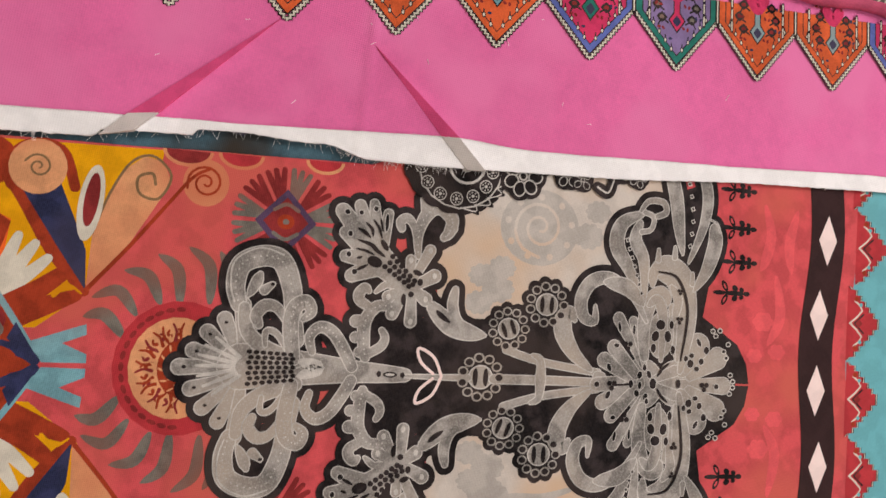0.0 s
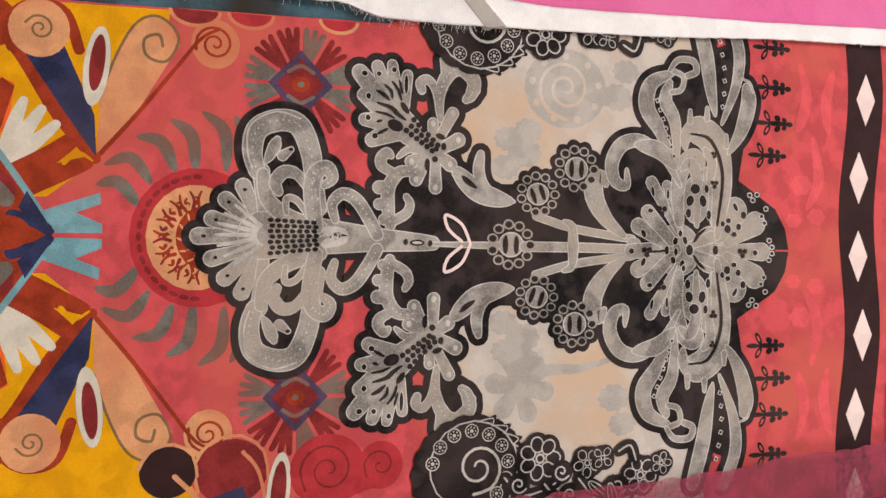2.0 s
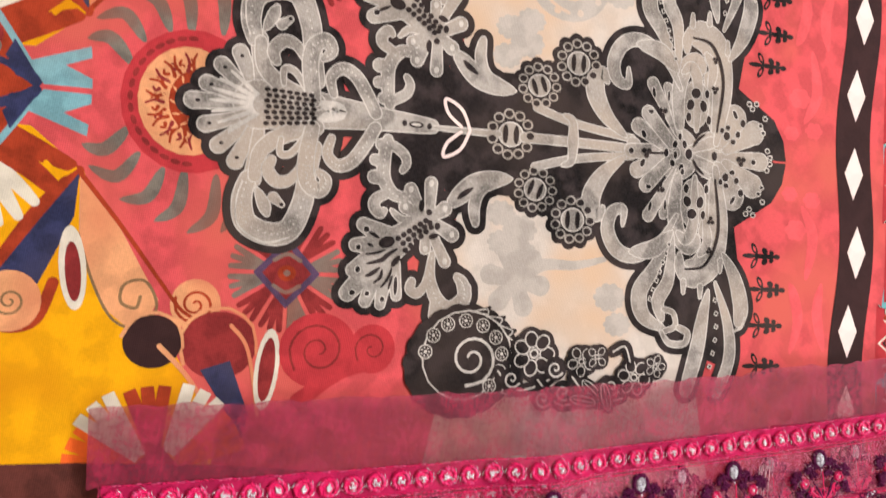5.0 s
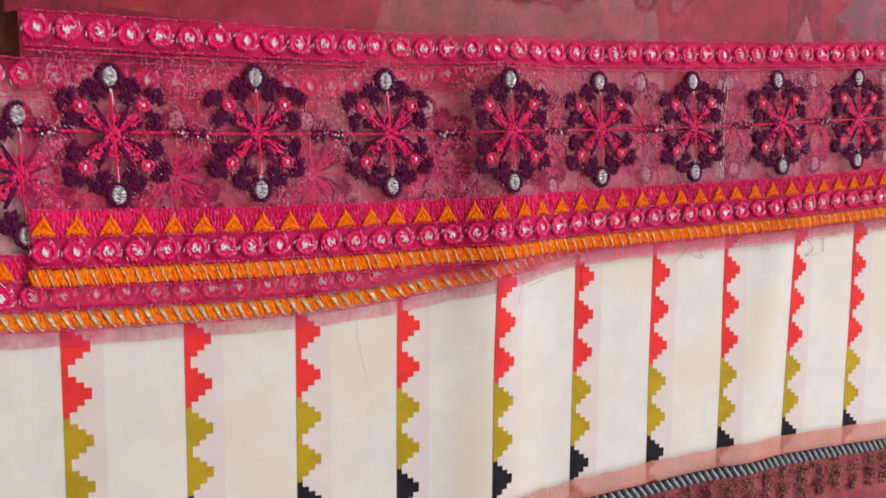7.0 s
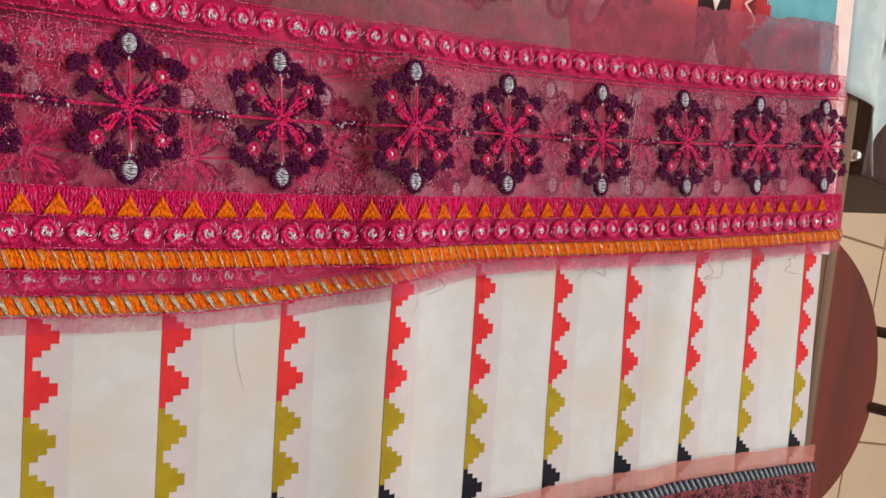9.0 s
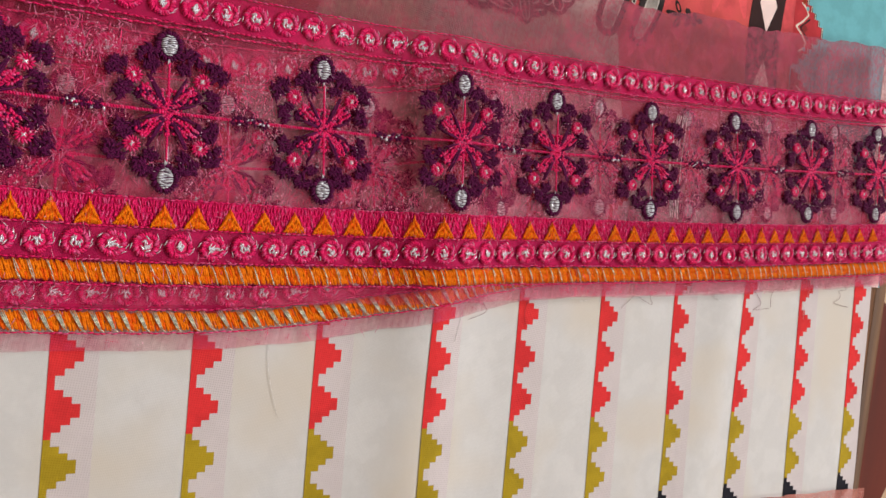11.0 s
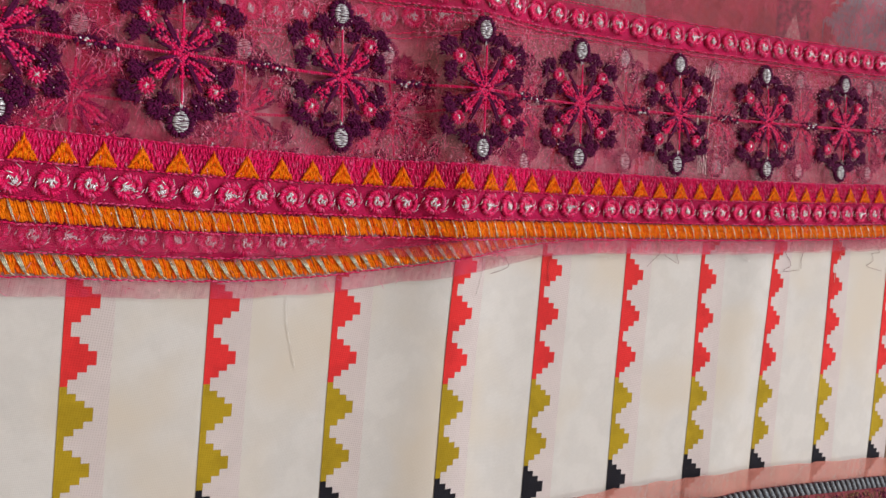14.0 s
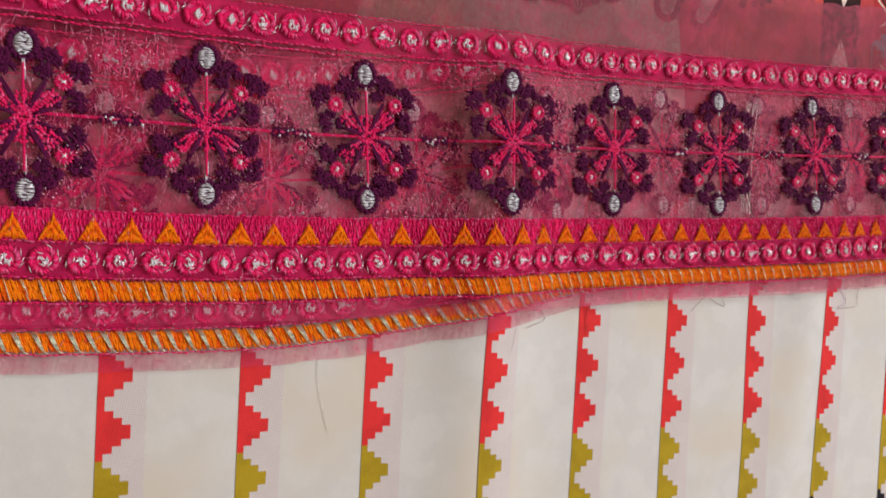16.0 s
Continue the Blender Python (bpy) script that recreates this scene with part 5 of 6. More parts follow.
def white_plan(u, v):
    r = -0.36 + u * 0.743
    c = -0.122 + v * 0.36
    if u > 0.995:
        r -= 0.0015 * noise.noise((c * 40, 0, 0))
    p = white_at(r, c)
    return p.x, p.y


part("cloth_sheet", sheet(white_plan, 150, 60, 0.0006, white_height), WHITE, white_cloth, smooth=True)
T_RED, T_OLIVE, T_BLACK = (cloth("stepped_red", rgb(212, 52, 54), 0.14), cloth("stepped_olive", rgb(166, 142, 34), 0.14), cloth("stepped_black", rgb(30, 30, 38), 0.2))
T_PINK = cloth("faint_pink_shadow_print", rgb(202, 194, 194), 0.04)


def stepped(r, c, mat):
    """One stepped triangle on the cloth: straight back, four steps out to its point and back."""
    bm = bmesh.new()
    n, w, h = 4, 0.0096, 0.0173
    for k in range(2 * n):
        rung = k if k < n else 2 * n - 1 - k
        x = 0.0021 + (w - 0.0021) * rung / (n - 1)
        c0, c1 = c - h / 2 + h * k / (2 * n), c - h / 2 + h * (k + 1) / (2 * n)
        rails = []
        for q in range(4):
            pair = []
            for cc in (c0, c1):
                p = white_at(r + x * q / 3, cc)
                pair.append(bm.verts.new((p.x, p.y, WZ + ridge(p.x, p.y) + 0.0002)))
            rails.append(pair)
        for (a0, a1), (b0, b1) in zip(rails, rails[1:]):
            bm.faces.new((a0, a1, b1, b0))
    bmesh.ops.remove_doubles(bm, verts=bm.verts[:], dist=2e-6)
    bmesh.ops.recalc_face_normals(bm, faces=bm.faces[:])
    return part("stepped_triangle", bm, mat, white_cloth)


strip_bm = bmesh.new()
for k in range(-4, 10):
    r = 0.0413 * k
    for j in range(-7, 12):
        c = (j + 0.5) * 0.0173
        mat = T_RED if j < 0 else T_OLIVE if j < 2 else T_BLACK if j < 4 else T_RED
        if k < -3 and j > 8:
            continue
        stepped(r, c, mat)
    for j in range(60):
        c0, c1 = -0.12 + j * 0.0058, -0.12 + (j + 1) * 0.0058
        for q in range(4):
            r0, r1 = r + 0.001 + 0.0032 * q, r + 0.001 + 0.0032 * (q + 1)
            quad = []
            for rr, cc in ((r0, c0), (r0, c1), (r1, c1), (r1, c0)):
                p = white_at(rr, cc)
                quad.append(strip_bm.verts.new((p.x, p.y, WZ + ridge(p.x, p.y) + 0.0001)))
            strip_bm.faces.new(quad)
bmesh.ops.recalc_face_normals(strip_bm, faces=strip_bm.faces[:])
part("faint_stripe", strip_bm, T_PINK, white_cloth, "faint pinkish stripes beside the triangles")

# ---- sheer embroidered trims ----
ORG_BODY = cloth("magenta_organza", rgb(200, 36, 92), 0.3, weave=520, rough=0.38, alpha=0.34, alpha_vary=0.55, sheen=0.15, spec=0.5, streak=0.35)
ORG_LIGHT = cloth("sheer_rose_organza", rgb(142, 34, 64), 0.4, weave=520, rough=0.5, alpha=0.66, alpha_vary=0.5, sheen=0.1, spec=0.3, streak=0.3)
PINK_T = thread("magenta_thread", rgb(232, 24, 104), 0, 0.42, 1300, 0.5, 0.35, 0.25)
PURPLE_T = thread("dark_plum_thread", rgb(90, 10, 66), 0, 0.6, 1300, 0.8, 0.6, 0.12)
SILVER_T = thread("silver_thread", (0.80, 0.82, 0.90), 0.25, 0.22, 700, 0.4, 0.2, 0.9)
# these two pale colours put the sparkle of the organza into the stitches
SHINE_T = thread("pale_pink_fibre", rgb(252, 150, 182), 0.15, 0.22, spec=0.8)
GLINT_T = thread("painted_glint_thread", rgb(255, 222, 234), 0.0, 0.2, 900, 0.3, 0.1, 0.9)
PALE_T = thread("pale_metallic_thread", rgb(214, 216, 196), 0.35, 0.3)
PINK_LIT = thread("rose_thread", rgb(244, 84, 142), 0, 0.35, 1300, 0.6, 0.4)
ORANGE_DEEP = thread("deep_orange_thread", rgb(252, 98, 0), 0, 0.5, 1500, 0.5, 0.3, 0.15)
ORANGE_T = thread("orange_thread", rgb(255, 128, 0), 0, 0.5, 1500, 0.5, 0.3, 0.15)
GREY_T = thread("grey_thread", rgb(150, 160, 172), 0.2, 0.45)
BLACK_T = thread("black_thread", rgb(34, 30, 40), 0, 0.6)
GOLD_T = thread("dull_gold_thread", rgb(146, 116, 84), 0.3, 0.4, 800, 0.6, 0.5)
PLUM_GOLD = thread("brown_plum_thread", rgb(104, 62, 62), 0.1, 0.5)


class Trim:
    """A strip along a gently bent line: t runs in metres from its start, v across it."""

    pull = 0.035  # drawn a little narrower towards its far end

    def __init__(self, start, base, offset=lambda y: 0.0):
        self.start, self.base, self.offset = start, base, offset

    def mid(self, y):
        return 0.3660 - 0.158 * (y - 0.087) - 0.115 * (y - 0.087) ** 2 + self.offset(y)

    def at(self, t, v):
        y = self.start + t * 0.9795
        v -= self.pull * smooth_step(0.12, 0.30, y) * (v + 0.0335)
        d = (self.mid(y + 0.004) - self.mid(y - 0.004)) / 0.008
        n = math.hypot(1, d)
        return self.mid(y) + v / n, y - v * d / n

    def point(self, t, v, lift=0.0):
        x, y = self.at(t, v)
        return Vector((x, y, self.base + ridge(x, y) + lift))

    def pose_at(self, t, v, lift=0.0):
        p, q, r = self.point(t, v, lift), self.point(t + 0.006, v, lift), self.point(t, v + 0.004, lift)
        ey = (q - self.point(t - 0.006, v, lift)).normalized()
        ex = (r - p).normalized()
        ez = ex.cross(ey).normalized()
        ex = ey.cross(ez)
        return Matrix(((ex.x, ey.x, ez.x, p.x), (ex.y, ey.y, ez.y, p.y), (ex.z, ey.z, ez.z, p.z), (0, 0, 0, 1)))

    def band(self, t0, t1, v0, v1, nt, nv, thick=0.00035, lift=0.0, wob=0.0):
        bm = bmesh.new()
        rows = []
        for i in range(nt + 1):
            t = t0 + (t1 - t0) * i / nt
            row = []
            for j in range(nv + 1):
                v = v0 + (v1 - v0) * j / nv
                if wob and j in (0, nv):
                    v += wob * noise.noise((t * 120, v * 9, 1.0))
                row.append(bm.verts.new(self.point(t, v, lift)))
            rows.append(row)
        for i in range(nt):
            for j in range(nv):
                bm.faces.new((rows[i][j], rows[i][j + 1], rows[i + 1][j + 1], rows[i + 1][j]))
        return bm


class Strands:
    """Many short embroidery stitches: each a four-sided spindle, thickest and highest half-way."""

    def __init__(self):
        self.verts, self.faces, self.mats = [], [], []

    def add(self, p, q, r, lift=0.0, mat=0, ends=0.5):
        p, q = Vector(p), Vector(q)
        run = q - p
        side = run.cross(Vector((0, 0, 1)))
        side = side.normalized() if side.length > 1e-9 else Vector((1, 0, 0))
        up = side.cross(run).normalized()
        n = len(self.verts)
        for f, w, z in ((0.0, ends, 0.0), (0.5, 1.0, lift), (1.0, ends, 0.0)):
            c = p + run * f + Vector((0, 0, z))
            for a, b in ((1, 0), (0, 1), (-1, 0), (0, -1)):
                self.verts.append(c + side * (a * r * w) + up * (b * r * w * 0.8))
        for k in (0, 4):
            for j in range(4):
                self.faces.append((n + k + j, n + k + (j + 1) % 4, n + k + 4 + (j + 1) % 4, n + k + 4 + j))
                self.mats.append(mat)
        self.faces += [(n + 3, n + 2, n + 1, n), (n + 8, n + 9, n + 10, n + 11)]
        self.mats += [mat, mat]

    def pad(self, x, y, rx, ry, h, mat=0, n=12):
        """A low rounded pad under the stitches."""
        k0 = len(self.verts)
        for f, z in ((1.0, 0.0), (0.88, 0.62), (0.5, 0.95)):
            self.verts += [Vector((x + rx * f * math.cos(2 * math.pi * k / n), y + ry * f * math.sin(2 * math.pi * k / n), h * z)) for k in range(n)]
        self.verts.append(Vector((x, y, h)))
        for r in (0, n):
            for k in range(n):
                self.faces.append((k0 + r + k, k0 + r + (k + 1) % n, k0 + r + n + (k + 1) % n, k0 + r + n + k))
        for k in range(n):
            self.faces.append((k0 + 2 * n + k, k0 + 2 * n + (k + 1) % n, k0 + 3 * n))
        self.mats += [mat] * (3 * n)

    def mesh(self, name, materials):
        me = bpy.data.meshes.new(name)
        me.from_pydata(self.verts, [], self.faces)
        for m in materials:
            me.materials.append(m)
        me.polygons.foreach_set("material_index", self.mats)
        me.polygons.foreach_set("use_smooth", [True] * len(self.faces))
        me.update()
        return me

    def part(self, name, materials, parent, label=""):
        ob = new(name, self.mesh(name, materials))
        ob.parent = parent
        return tagged(ob, label)


def sequin_mesh(seed):
    """A silver knot in a ring of pink satin stitches, with a few metallic stitches round it."""
    rnd = random.Random(seed)
    st = Strands()
    st.pad(0, 0, 0.0030, 0.0031, 0.0006, 0)
    for k in range(26):
        a = 2 * math.pi * k / 26 + rnd.uniform(-0.06, 0.06)
        r0, r1 = 0.0024 + rnd.uniform(-0.0002, 0.0002), 0.0040 + rnd.uniform(-0.0002, 0.0003)
        st.add((r0 * math.cos(a), r0 * math.sin(a), 0.0006), (r1 * math.cos(a + 0.35), r1 * math.sin(a + 0.35), 0.0004), 0.00050, 0.0007, 3 if rnd.random() < 0.3 else 0)
    for k in range(15):
        x, y = rnd.gauss(0, 0.0008), rnd.gauss(0, 0.0008)
        a, n = rnd.uniform(-1.1, 1.1), rnd.uniform(0.0006, 0.0011)
        st.add((x - n * math.cos(a), y - n * math.sin(a), 0.0009), (x + n * math.cos(a), y + n * math.sin(a), 0.0010), 0.00024, 0.0004, 1)
    for a in (1.57 + rnd.uniform(-0.3, 0.3), 1.2, -1.5 + rnd.uniform(-0.3, 0.3), 2.2 + rnd.uniform(-0.4, 0.4)):
        st.add((0.0040 * math.cos(a - 0.2), 0.0040 * math.sin(a - 0.2), 0.0006), (0.0047 * math.cos(a + 0.25), 0.0047 * math.sin(a + 0.25), 0.0007), 0.00016, 0.0003, 1)
    return st.mesh("sequin", (PINK_T, SILVER_T, PURPLE_T, PINK_LIT))


def flower_parts(seed):
    """One embroidered flower: lobed plum tufts, knotted magenta arms, four ringed eyes and two silver pads."""
    rnd = random.Random(seed)
    st = Strands()

    def tuft(x, y, size):
        out = math.atan2(y, x)
        for j in range(4):
            b = out + radians(-70 + 47 * j + rnd.uniform(-10, 10))
            cx, cy = x + size * 0.62 * math.cos(b), y + size * 0.62 * math.sin(b)
            for _ in range(13):
                e = rnd.uniform(0, 6.3)
                px_, py_ = cx + rnd.gauss(0, size * 0.14), cy + rnd.gauss(0, size * 0.14)
                n = size * rnd.uniform(0.2, 0.36)
                st.add((px_ - n * math.cos(e), py_ - n * math.sin(e), 0.0003), (px_ + n * math.cos(e), py_ + n * math.sin(e), 0.0004), 0.00042, rnd.uniform(0.0005, 0.0012), 1)
        for _ in range(8):
            e = out + rnd.uniform(-0.6, 0.6)
            px_, py_ = x + rnd.gauss(0, size * 0.25), y + rnd.gauss(0, size * 0.25)
            n = size * 0.4
            st.add((px_ - n * math.cos(e), py_ - n * math.sin(e), 0.0003), (px_ + n * math.cos(e), py_ + n * math.sin(e), 0.0003), 0.00045, 0.0008, 1)

    for sx_ in (-1, 1):
        for sy_ in (-1, 1):
            for x, y, size in ((0.0160, 0.0060, 0.0042), (0.0126, 0.0134, 0.0043), (0.0050, 0.0120, 0.0040), (0.0128, 0.0042, 0.0026), (0.0048, 0.0078, 0.0024)):
                tuft(sx_ * x + rnd.uniform(-0.0005, 0.0005), sy_ * y + rnd.uniform(-0.0005, 0.0005), size)
            # plum leaf strokes close to the long axis
            for turn, n0, n1 in ((28, 0.0016, 0.0124), (70, 0.0022, 0.0084)):
                c, s_ = math.cos(radians(turn)), math.sin(radians(turn))
                for _ in range(4):
                    o = rnd.uniform(-0.0005, 0.0005)
                    st.add((sx_ * (n0 * c), sy_ * (n0 * s_ + o), 0.0016), (sx_ * (n1 * c), sy_ * (n1 * s_ + o), 0.0015), 0.00050, 0.0007, 1)
            # knotted magenta arms towards the eyes
            for turn, reach, rows in ((50, 0.0114, 3), (38, 0.0110, 3), (10, 0.0078, 2)):
                c, s_ = math.cos(radians(turn)), math.sin(radians(turn))
                steps = int(reach / 0.0009)
                for k in range(1, steps):
                    r = reach * k / steps
                    for j in range(rows):
                        o = (j - (rows - 1) / 2) * 0.0013 + rnd.uniform(-0.0003, 0.0003)
                        x, y = r * c - o * s_, r * s_ + o * c
                        e = radians(turn) + rnd.uniform(0.3, 1.1) * (1 if j % 2 else -1)
                        n = rnd.uniform(0.0006, 0.0010)
                        st.add((sx_ * (x - n * math.cos(e)), sy_ * (y - n * math.sin(e)), 0.0010), (sx_ * (x + n * math.cos(e)), sy_ * (y + n * math.sin(e)), 0.0011), 0.00048, rnd.uniform(0.0004, 0.0010), rnd.choice((0, 0, 0, 0, 3, 1)))
            # eye: silver knot in a pink ring
            x0, y0 = 0.0104 * sx_, 0.0100 * sy_
            st.pad(x0, y0, 0.0022, 0.0022, 0.0008, 0, 10)
            for k in range(14):
                a = 2 * math.pi * k / 14
                st.add((x0 + 0.0012 * math.cos(a), y0 + 0.0012 * math.sin(a), 0.0009), (x0 + 0.0027 * math.cos(a + 0.4), y0 + 0.0027 * math.sin(a + 0.4), 0.0006), 0.00038, 0.0007, 3 if k % 4 == 0 else 0)
            for k in range(4):
                e = rnd.uniform(-1.2, 1.2)
                st.add((x0 - 0.0009 * math.cos(e), y0 - 0.0009 * math.sin(e), 0.0015), (x0 + 0.0009 * math.cos(e), y0 + 0.0009 * math.sin(e), 0.0015), 0.00022, 0.0003, 2)
    # long axis: pink cord, metallic near the pads
    for sg in (-1, 1):
        for k in range(15):
            x = sg * (0.0005 + 0.00095 * k)
            st.add((x, -0.0003, 0.0016), (x + sg * 0.0013, 0.0003, 0.0016), 0.00036, 0.0003, 0)
        for k in range(4):
            y = rnd.uniform(-0.0006, 0.0006)
            st.add((sg * 0.0105, y, 0.0012), (sg * 0.0172, y * 0.4, 0.0010), 0.00022, 0.0004, 2)
    # silver pads in plum rings at both ends
    for sg in (-1, 1):
        x = 0.0203 * sg
        st.pad(x, 0, 0.0046, 0.0041, 0.0009, 1, 16)
        for k in range(26):
            a = 2 * math.pi * k / 26 + rnd.uniform(-0.08, 0.08)
            st.add((x + 0.0029 * math.cos(a), 0.0025 * math.sin(a), 0.0009), (x + 0.0050 * math.cos(a + 0.3), 0.0045 * math.sin(a + 0.3), 0.0003), 0.00050, 0.0006, 1)
        for j in range(11):
            e = -0.0028 + 0.00056 * j
            half = 0.0024 * math.sqrt(max(0.06, 1 - (e / 0.0031) ** 2))
            split = rnd.uniform(-0.5, 0.5) * half
            for a, b in ((-half, split), (split, half)):
                st.add((x + e + rnd.uniform(-0.0002, 0.0002), a, 0.0011), (x + e + rnd.uniform(-0.0002, 0.0002), b, 0.0011), 0.00023, rnd.uniform(0.0002, 0.0006), 2, 0.7)
    return st.mesh("flower", (PINK_T, PURPLE_T, SILVER_T, PINK_LIT))


SEQUINS = [sequin_mesh(k) for k in range(5)]
FLOWERS = [flower_parts(k) for k in range(4)]
SHIFT = {0: (-0.001, 0.0015), 1: (-0.0012, 0.0), 4: (-0.0024, 0.0), 5: (-0.0026, 0.0), 6: (-0.002, 0.0), 7: (-0.001, 0.0)}  # where the hand-guided stitching strays


def triangle_mesh(seed):
    """An orange satin-stitch triangle, its point towards the flowers, its stitches ragged."""
    rnd = random.Random(seed)
    st = Strands()
    for k in range(17):
        y = -0.0036 + 0.00045 * k
        top = 0.0032 - 0.0068 * (1 - abs(y) / 0.0039) - rnd.uniform(0, 0.0009)
        base = 0.0032 + rnd.uniform(-0.0004, 0.0005)
        cut_at = base + (top - base) * rnd.uniform(0.35, 0.65)
        st.add((base, y, 0.0003), (cut_at, y * 0.96, 0.0004), 0.00034, 0.0006, rnd.choice((0, 0, 1)), 0.6)
        st.add((cut_at + 0.0004, y * 0.96, 0.0004), (top, y * 0.88, 0.0003), 0.00034, 0.0006, rnd.choice((0, 0, 1)), 0.5)
    return st.mesh("orange_triangle", (ORANGE_T, ORANGE_DEEP))


TRIS = [triangle_mesh(k) for k in range(5)]


def embroidered_trim(name, label, trim, length, first_flower, flowers, tail, margin):
    ob = thing(name, label, "trim", "embroidered trims")
    nt = int(length / 0.004)
    part("organza_body", trim.band(0, length, -0.0385, tail, nt, 20, wob=0.0006), ORG_BODY, ob, "sheer magenta organza", True)
    if margin:
        part("organza_margin", trim.band(-0.004, length, -0.0672, -0.0387, nt, 8, wob=0.0022), ORG_LIGHT, ob, "plain sheer rose margin", True)
    rnd = random.Random(len(label))
    # magenta grounds of the rows
    ground = cloth("magenta_stitched_ground", rgb(226, 32, 104), 0.3, weave=700, bump=0.6, alpha=0.93, alpha_vary=0.2)
    worn = cloth("magenta_worn_ground", rgb(186, 40, 88), 0.3, weave=700, bump=0.6, alpha=0.45, alpha_vary=0.4)
    sheer = cloth("magenta_sheer_ground", rgb(206, 34, 96), 0.3, weave=700, bump=0.6, alpha=0.72, alpha_vary=0.3)
    bands = []
    for v0, v1, lift, mat in ((-0.0388, -0.0282, 0.0004, sheer if margin else worn), (0.0268, 0.0361, 0.0004, ground), (0.0363, 0.0462, 0.0003, sheer)):
        bands.append(part("stitched_band", trim.band(0.001, length, v0, v1, nt, 2, lift=lift), mat, ob, "", True))
    # edging lines of small stitches
    for v in (-0.0392, -0.0279, -0.0262, 0.0268, 0.0360, 0.0464, 0.0538):
        st = Strands()
        for k in range(int(length / 0.0017)):
            t = 0.001 + 0.0017 * k
            st.add(trim.point(t, v + rnd.uniform(-0.0003, 0.0003), 0.0006), trim.point(t + 0.0019, v + rnd.uniform(-0.0003, 0.0003), 0.0006), 0.0003, 0.0004, rnd.choice((0, 0, 1)))
        st.part("edging_stitches", (PINK_T, PINK_LIT), ob)
    # filling stitches of the triangle row
    st = Strands()
    for k in range(int(length / 0.0009)):
        for v in (0.0273, 0.0294, 0.0315, 0.0336):
            t = 0.001 + 0.0009 * k + rnd.uniform(-0.0003, 0.0003)
            e = rnd.uniform(-0.0008, 0.0008)
            if t + e < length - 0.001:
                st.add(trim.point(t, v + rnd.uniform(-0.0004, 0.0004), 0.0005), trim.point(max(0, t + e), v + 0.0021, 0.0005), 0.0003, 0.0004, rnd.choice((0, 0, 0, 1)))
    st.part("filling_stitches", (PINK_T, PINK_LIT), ob, "magenta filling stitches")
    for v in (-0.0335, 0.0412):
        for k in range(int(length / 0.0098)):
            t = 0.005 + 0.0098 * k + rnd.uniform(-0.0003, 0.0003)
            shared("sequin", SEQUINS[rnd.randrange(5)], bands[0 if v < 0 else 2], trim.pose_at(t, v + rnd.uniform(-0.0003, 0.0003), 0.0006) @ pose(0, 0, 0, 0, 0, rnd.uniform(-25, 25)))
    for k in range(int(length / 0.0104)):
        shared("orange_triangle", TRIS[rnd.randrange(5)], bands[1], trim.pose_at(0.005 + 0.0104 * k + rnd.uniform(-0.0003, 0.0003), 0.0322, 0.0006))
    # orange satin braid with pale slanting stitches
    st = Strands()
    for k in range(int(length / 0.00062)):
        t = 0.00062 * k
        a, b = 0.0472 + rnd.uniform(-0.0003, 0.0005), 0.0530 + rnd.uniform(-0.0005, 0.0003)
        m = a + (b - a) * rnd.uniform(0.35, 0.65)
        for v0, v1 in ((a, m + 0.0004), (m - 0.0004, b)):
            st.add(trim.point(t + (v0 - a) * 0.3, v0, 0.0007), trim.point(min(length, t + (v1 - a) * 0.3 + rnd.uniform(-0.0003, 0.0004)), v1, 0.0007), 0.00042, rnd.uniform(0.0002, 0.0005), rnd.choice((0, 0, 0, 1)), 0.8)
    braid = st.part("orange_braid", (ORANGE_T, ORANGE_DEEP), ob, "orange satin-stitch braid")
    st = Strands()
    for k in range(int(length / 0.0046)):
        t = 0.0046 * k + rnd.uniform(0, 0.0012)
        if margin:
            for _ in range(2):
                e = rnd.uniform(0, 0.0007)
                st.add(trim.point(t + e, 0.0470, 0.0016), trim.point(t + 0.0018 + e, 0.0500 + rnd.uniform(0, 0.003), 0.0019), 0.00016, 0.0002, 0)
            st.add(trim.point(t + 0.0016, 0.0508, 0.0018), trim.point(t + 0.0027, 0.0534, 0.0014), 0.00016, 0.0003, 0)
        else:
            for e in (0.0, 0.0006, 0.0012):
                st.add(trim.point(t + e, 0.0468, 0.0014), trim.point(t + 0.0030 + e * 0.5, 0.0522, 0.0017), 0.00024, 0.0003, 0)
            st.add(trim.point(t + 0.0030, 0.0522, 0.0016), trim.point(t + 0.0048, 0.0534, 0.0012), 0.00024, 0.0003, 0)
    st.part("pale_stitches", (PALE_T,), braid, "pale greenish metallic slanting stitches")
    # stray pale fibres, near-white painted glints and matted magenta threads, in uneven patches
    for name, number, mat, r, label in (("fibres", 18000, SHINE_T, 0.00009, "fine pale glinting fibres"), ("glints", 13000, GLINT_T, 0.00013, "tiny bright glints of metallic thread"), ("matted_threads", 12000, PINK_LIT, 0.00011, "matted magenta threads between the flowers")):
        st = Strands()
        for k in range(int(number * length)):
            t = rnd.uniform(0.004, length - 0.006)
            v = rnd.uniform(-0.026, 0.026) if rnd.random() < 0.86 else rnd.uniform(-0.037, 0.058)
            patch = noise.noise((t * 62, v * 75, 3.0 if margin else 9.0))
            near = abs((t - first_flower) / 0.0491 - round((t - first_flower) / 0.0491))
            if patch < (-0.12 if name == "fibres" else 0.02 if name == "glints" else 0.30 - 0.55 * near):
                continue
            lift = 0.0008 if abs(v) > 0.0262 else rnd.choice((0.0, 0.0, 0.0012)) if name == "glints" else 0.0
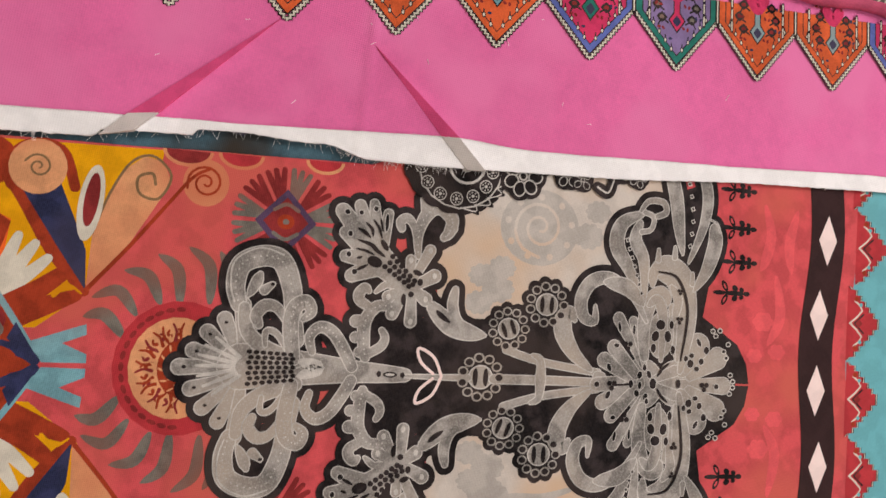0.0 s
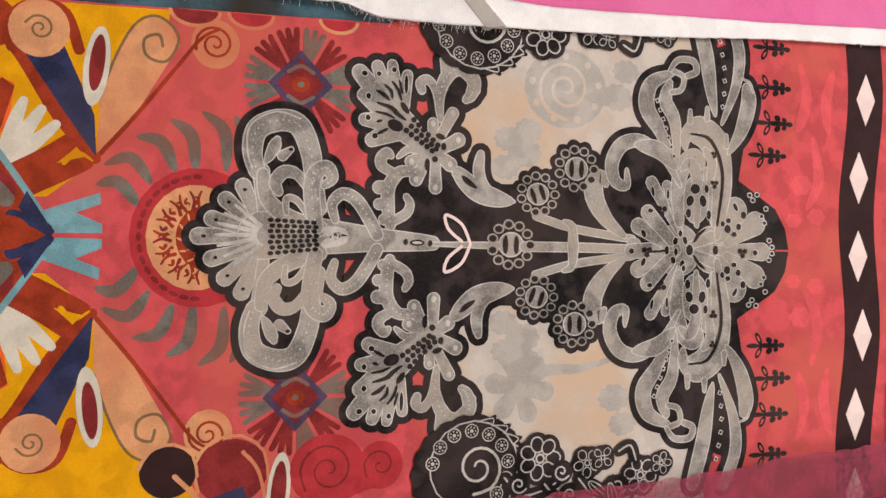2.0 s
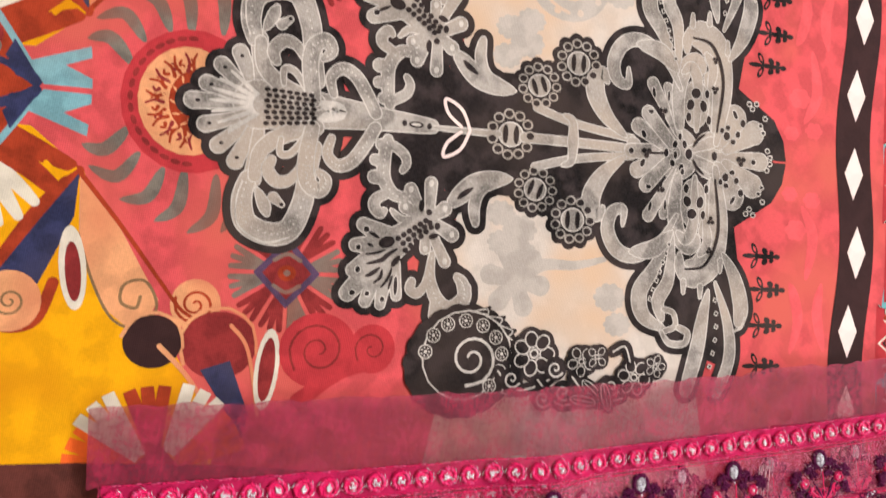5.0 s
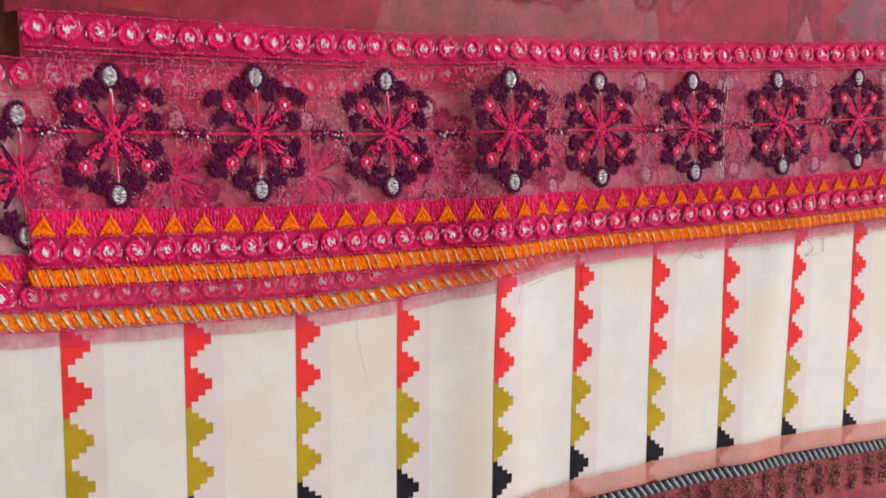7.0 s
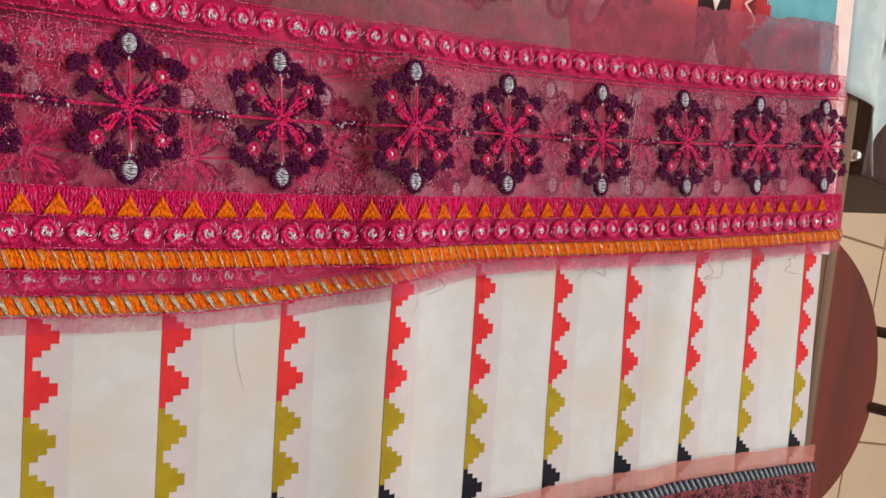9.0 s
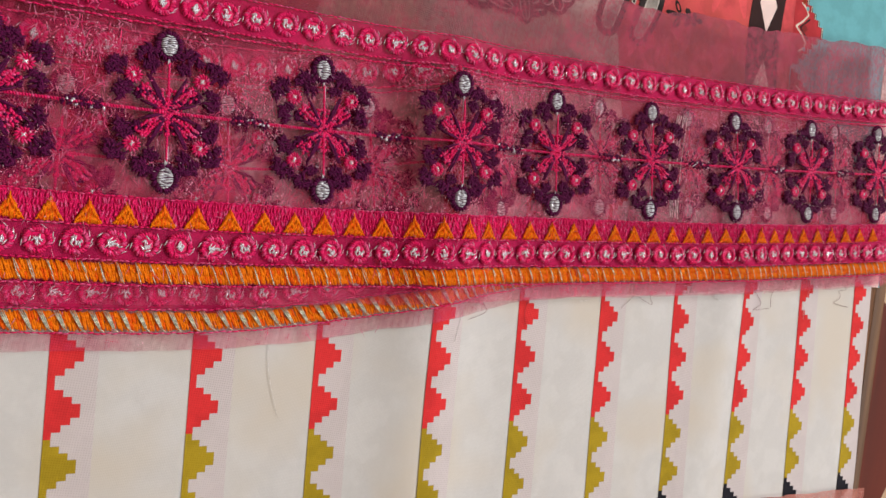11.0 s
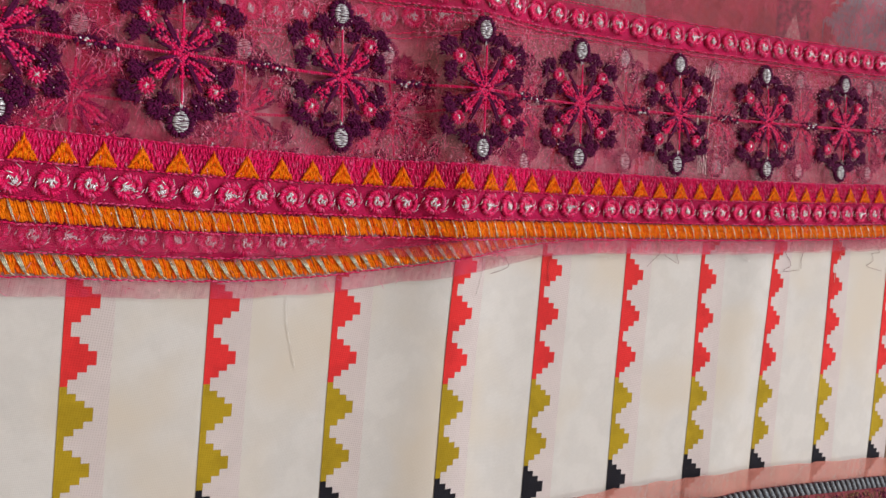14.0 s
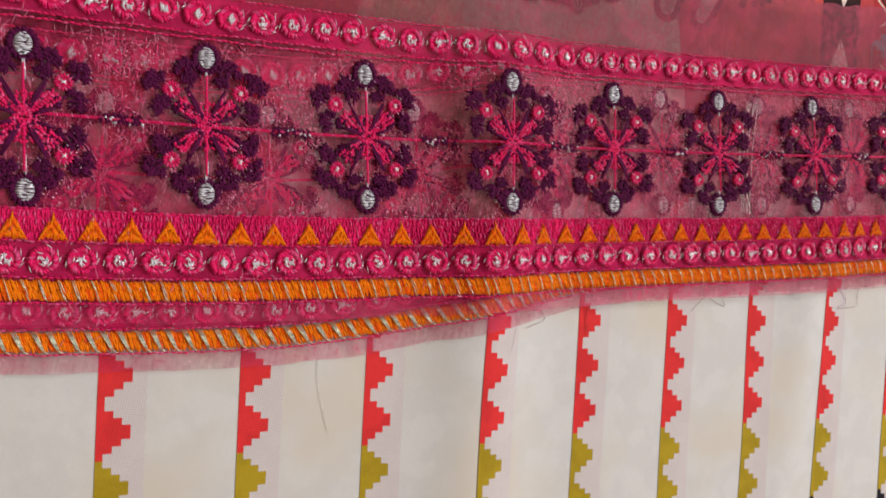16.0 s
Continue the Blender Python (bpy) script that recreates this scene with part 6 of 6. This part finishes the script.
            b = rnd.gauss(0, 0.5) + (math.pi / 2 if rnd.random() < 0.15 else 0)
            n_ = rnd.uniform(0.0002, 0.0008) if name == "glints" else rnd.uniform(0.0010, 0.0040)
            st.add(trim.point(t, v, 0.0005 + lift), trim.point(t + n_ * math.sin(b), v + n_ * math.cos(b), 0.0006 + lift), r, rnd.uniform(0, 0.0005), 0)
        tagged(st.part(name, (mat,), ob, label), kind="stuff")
    # flowers on a chain
    for k in range(flowers):
        dt, dv = SHIFT.get(k, (0, 0)) if margin else (0, 0)
        shared("flower", FLOWERS[k % 4], ob, trim.pose_at(first_flower + 0.0491 * k + dt, dv, 0.0006) @ pose(0, 0, 0, 0, 0, rnd.uniform(-3, 3)))
    st = Strands()
    for k in range(int(length / 0.0008)):
        t = 0.0008 * k
        st.add(trim.point(t, -0.0005, 0.0015), trim.point(t + 0.0007, 0.0005, 0.0015), 0.00042, 0.0004, 1 if k % 5 == 0 else 0)
    chain = st.part("chain_stitch", (PINK_T, PINK_LIT), ob, "magenta chain stitch joining the flowers")
    for k in range(-1, flowers):
        st = Strands()
        for j in range(46):
            t = first_flower + 0.0491 * (k + 0.5) + rnd.uniform(-0.0062, 0.0062)
            if not 0.003 < t < length - 0.004:
                continue
            v, b = rnd.uniform(-0.0014, 0.0014), rnd.uniform(-1.3, 1.3)
            st.add(trim.point(t - 0.0007 * math.sin(b), v - 0.0007 * math.cos(b), 0.0017), trim.point(t + 0.0007 * math.sin(b), v + 0.0007 * math.cos(b), 0.0017), 0.00042, 0.0006, 1 if j % 9 == 0 else 0)
        if st.verts:
            st.part("plum_knot", (PURPLE_T, SILVER_T), chain)
    return ob


def slip(y):
    return 0.0155 * (1 - smooth_step(0.15, 0.30, y))


lower = embroidered_trim("embroidered_trim", "sheer magenta trim with plum flowers, slipped out beneath its twin", Trim(0.030, 0.7630, slip), 0.475, 0.033, 9, 0.0595, False)
upper = embroidered_trim("embroidered_trim", "sheer magenta organza trim with plum flowers, silver sequins and orange braid", Trim(0.061, 0.7662), 0.4325, 0.0292, 9, 0.0600, True)

# ---- mauve trim with a grey and black braid over the foot of the white cloth ----
mauve = thing("braided_trim", "mauve sheer trim with black and grey braid and dull gold tufts", "trim")


class Mauve(Trim):
    pull = 0.0

    def mid(self, y):
        return 0.5245 - 0.30 * (y - 0.20) + 0.28 * (y - 0.20) ** 2


mv = Mauve(0.05, 0.7634)
ORG_MAUVE = cloth("mauve_organza", rgb(206, 134, 122), 0.15, weave=520, alpha=0.55, alpha_vary=0.2, sheen=0.05, streak=0.2)
ORG_PLUM = cloth("plum_net", rgb(140, 66, 76), 0.3, weave=400, alpha=0.92, alpha_vary=0.2, sheen=0.3)
part("organza_margin", mv.band(0, 0.48, -0.0105, -0.0006, 110, 4, wob=0.0012), ORG_MAUVE, mauve, "sheer salmon margin", True)
part("net_body", mv.band(0, 0.48, -0.0006, 0.10, 110, 12), ORG_PLUM, mauve, "plum net ground", True)
for v in (0.0022, 0.042):
    for key, mat in ((0, GREY_T), (1, BLACK_T)):
        bm = bmesh.new()
        n = 250
        for k in range(n):
            if k % 2 == key:
                t = 0.48 * k / n
                add_rod(bm, mv.point(t, v - 0.0024, 0.0009), mv.point(t + 0.0036, v + 0.0024, 0.0009), 0.0009, 0.0009, 6)
        part("braid_strands", bm, mat, mauve, "grey strands" if key == 0 else "black strands", True)
rnd = random.Random(3)
for k in range(40):
    st = Strands()
    t0 = 0.012 * k + 0.004
    for j in range(90):
        v = rnd.uniform(0.0065, 0.0235)
        t = t0 + rnd.gauss(0, 0.0014 + 0.10 * (0.0235 - v))
        b = rnd.uniform(0, 6.3)
        p = mv.point(t, v, rnd.uniform(0.0004, 0.0022))
        st.add(p, p + Vector((0.0019 * math.cos(b), 0.0019 * math.sin(b), rnd.uniform(-0.0003, 0.0006))), 0.00034, 0.0003, rnd.choice((0, 0, 1, 2)))
    st.part("tuft", (GOLD_T, PURPLE_T, PLUM_GOLD) if k % 3 else (PURPLE_T, GOLD_T, PLUM_GOLD), mauve)

# ---- loose thread ends lying about ----
def thread_end(name, pts, mat, r=0.00012, label="thin loose thread curled on the cloth"):
    cu = bpy.data.curves.new(name, "CURVE")
    cu.dimensions, cu.bevel_depth, cu.bevel_resolution = "3D", r, 1
    sp = cu.splines.new("POLY")
    line = glide(pts, 8)
    sp.points.add(len(line) - 1)
    for k, (x, y) in enumerate(line):
        sp.points[k].co = (x, y, WZ + ridge(x, y) + 0.0006 + (0.0045 if x < 0.40 - 0.19 * (y - 0.2) else 0), 1)
    ob = new(name, cu)
    cu.materials.append(mat)
    return tagged(ob, label, "thread", "loose threads")


TH_DARK = thread("dark_loose_thread", rgb(110, 60, 66))
TH_PALE = thread("pale_loose_thread", rgb(236, 226, 222), 0.1, 0.4)
for k in range(11):
    y = 0.245 + 0.023 * k + rnd.uniform(-0.008, 0.008)
    x = 0.385 - 0.205 * (y - 0.28)
    a = rnd.uniform(-1.2, 1.2)
    ln = rnd.uniform(0.010, 0.022)
    thread_end("loose_thread", [(x, y), (x + ln * 0.35, y + ln * 0.5 * math.sin(a) + rnd.uniform(-0.003, 0.003)), (x + ln * 0.6, y + ln * 0.4 * math.sin(a) + rnd.uniform(-0.004, 0.004)), (x + ln * math.cos(a), y + ln * math.sin(a))], TH_DARK if k % 3 else TH_PALE, 0.00008)
thread_end("loose_thread", [(0.402, 0.19), (0.425, 0.186), (0.447, 0.194)], TH_PALE, 0.00006)
for k in range(6):
    y = 0.338 + 0.0011 * k
    thread_end("loose_thread", [(0.296, y), (0.317, y + rnd.uniform(-0.003, 0.003)), (0.340, y + 0.007 + rnd.uniform(-0.002, 0.002))], TH_PALE, 0.00014)
for k in range(4):
    thread_end("loose_thread", [(0.375, 0.04 + 0.003 * k), (0.400, 0.047 + rnd.uniform(-0.003, 0.003)), (0.432, 0.058 + 0.003 * k)], TH_PALE, 0.00014)
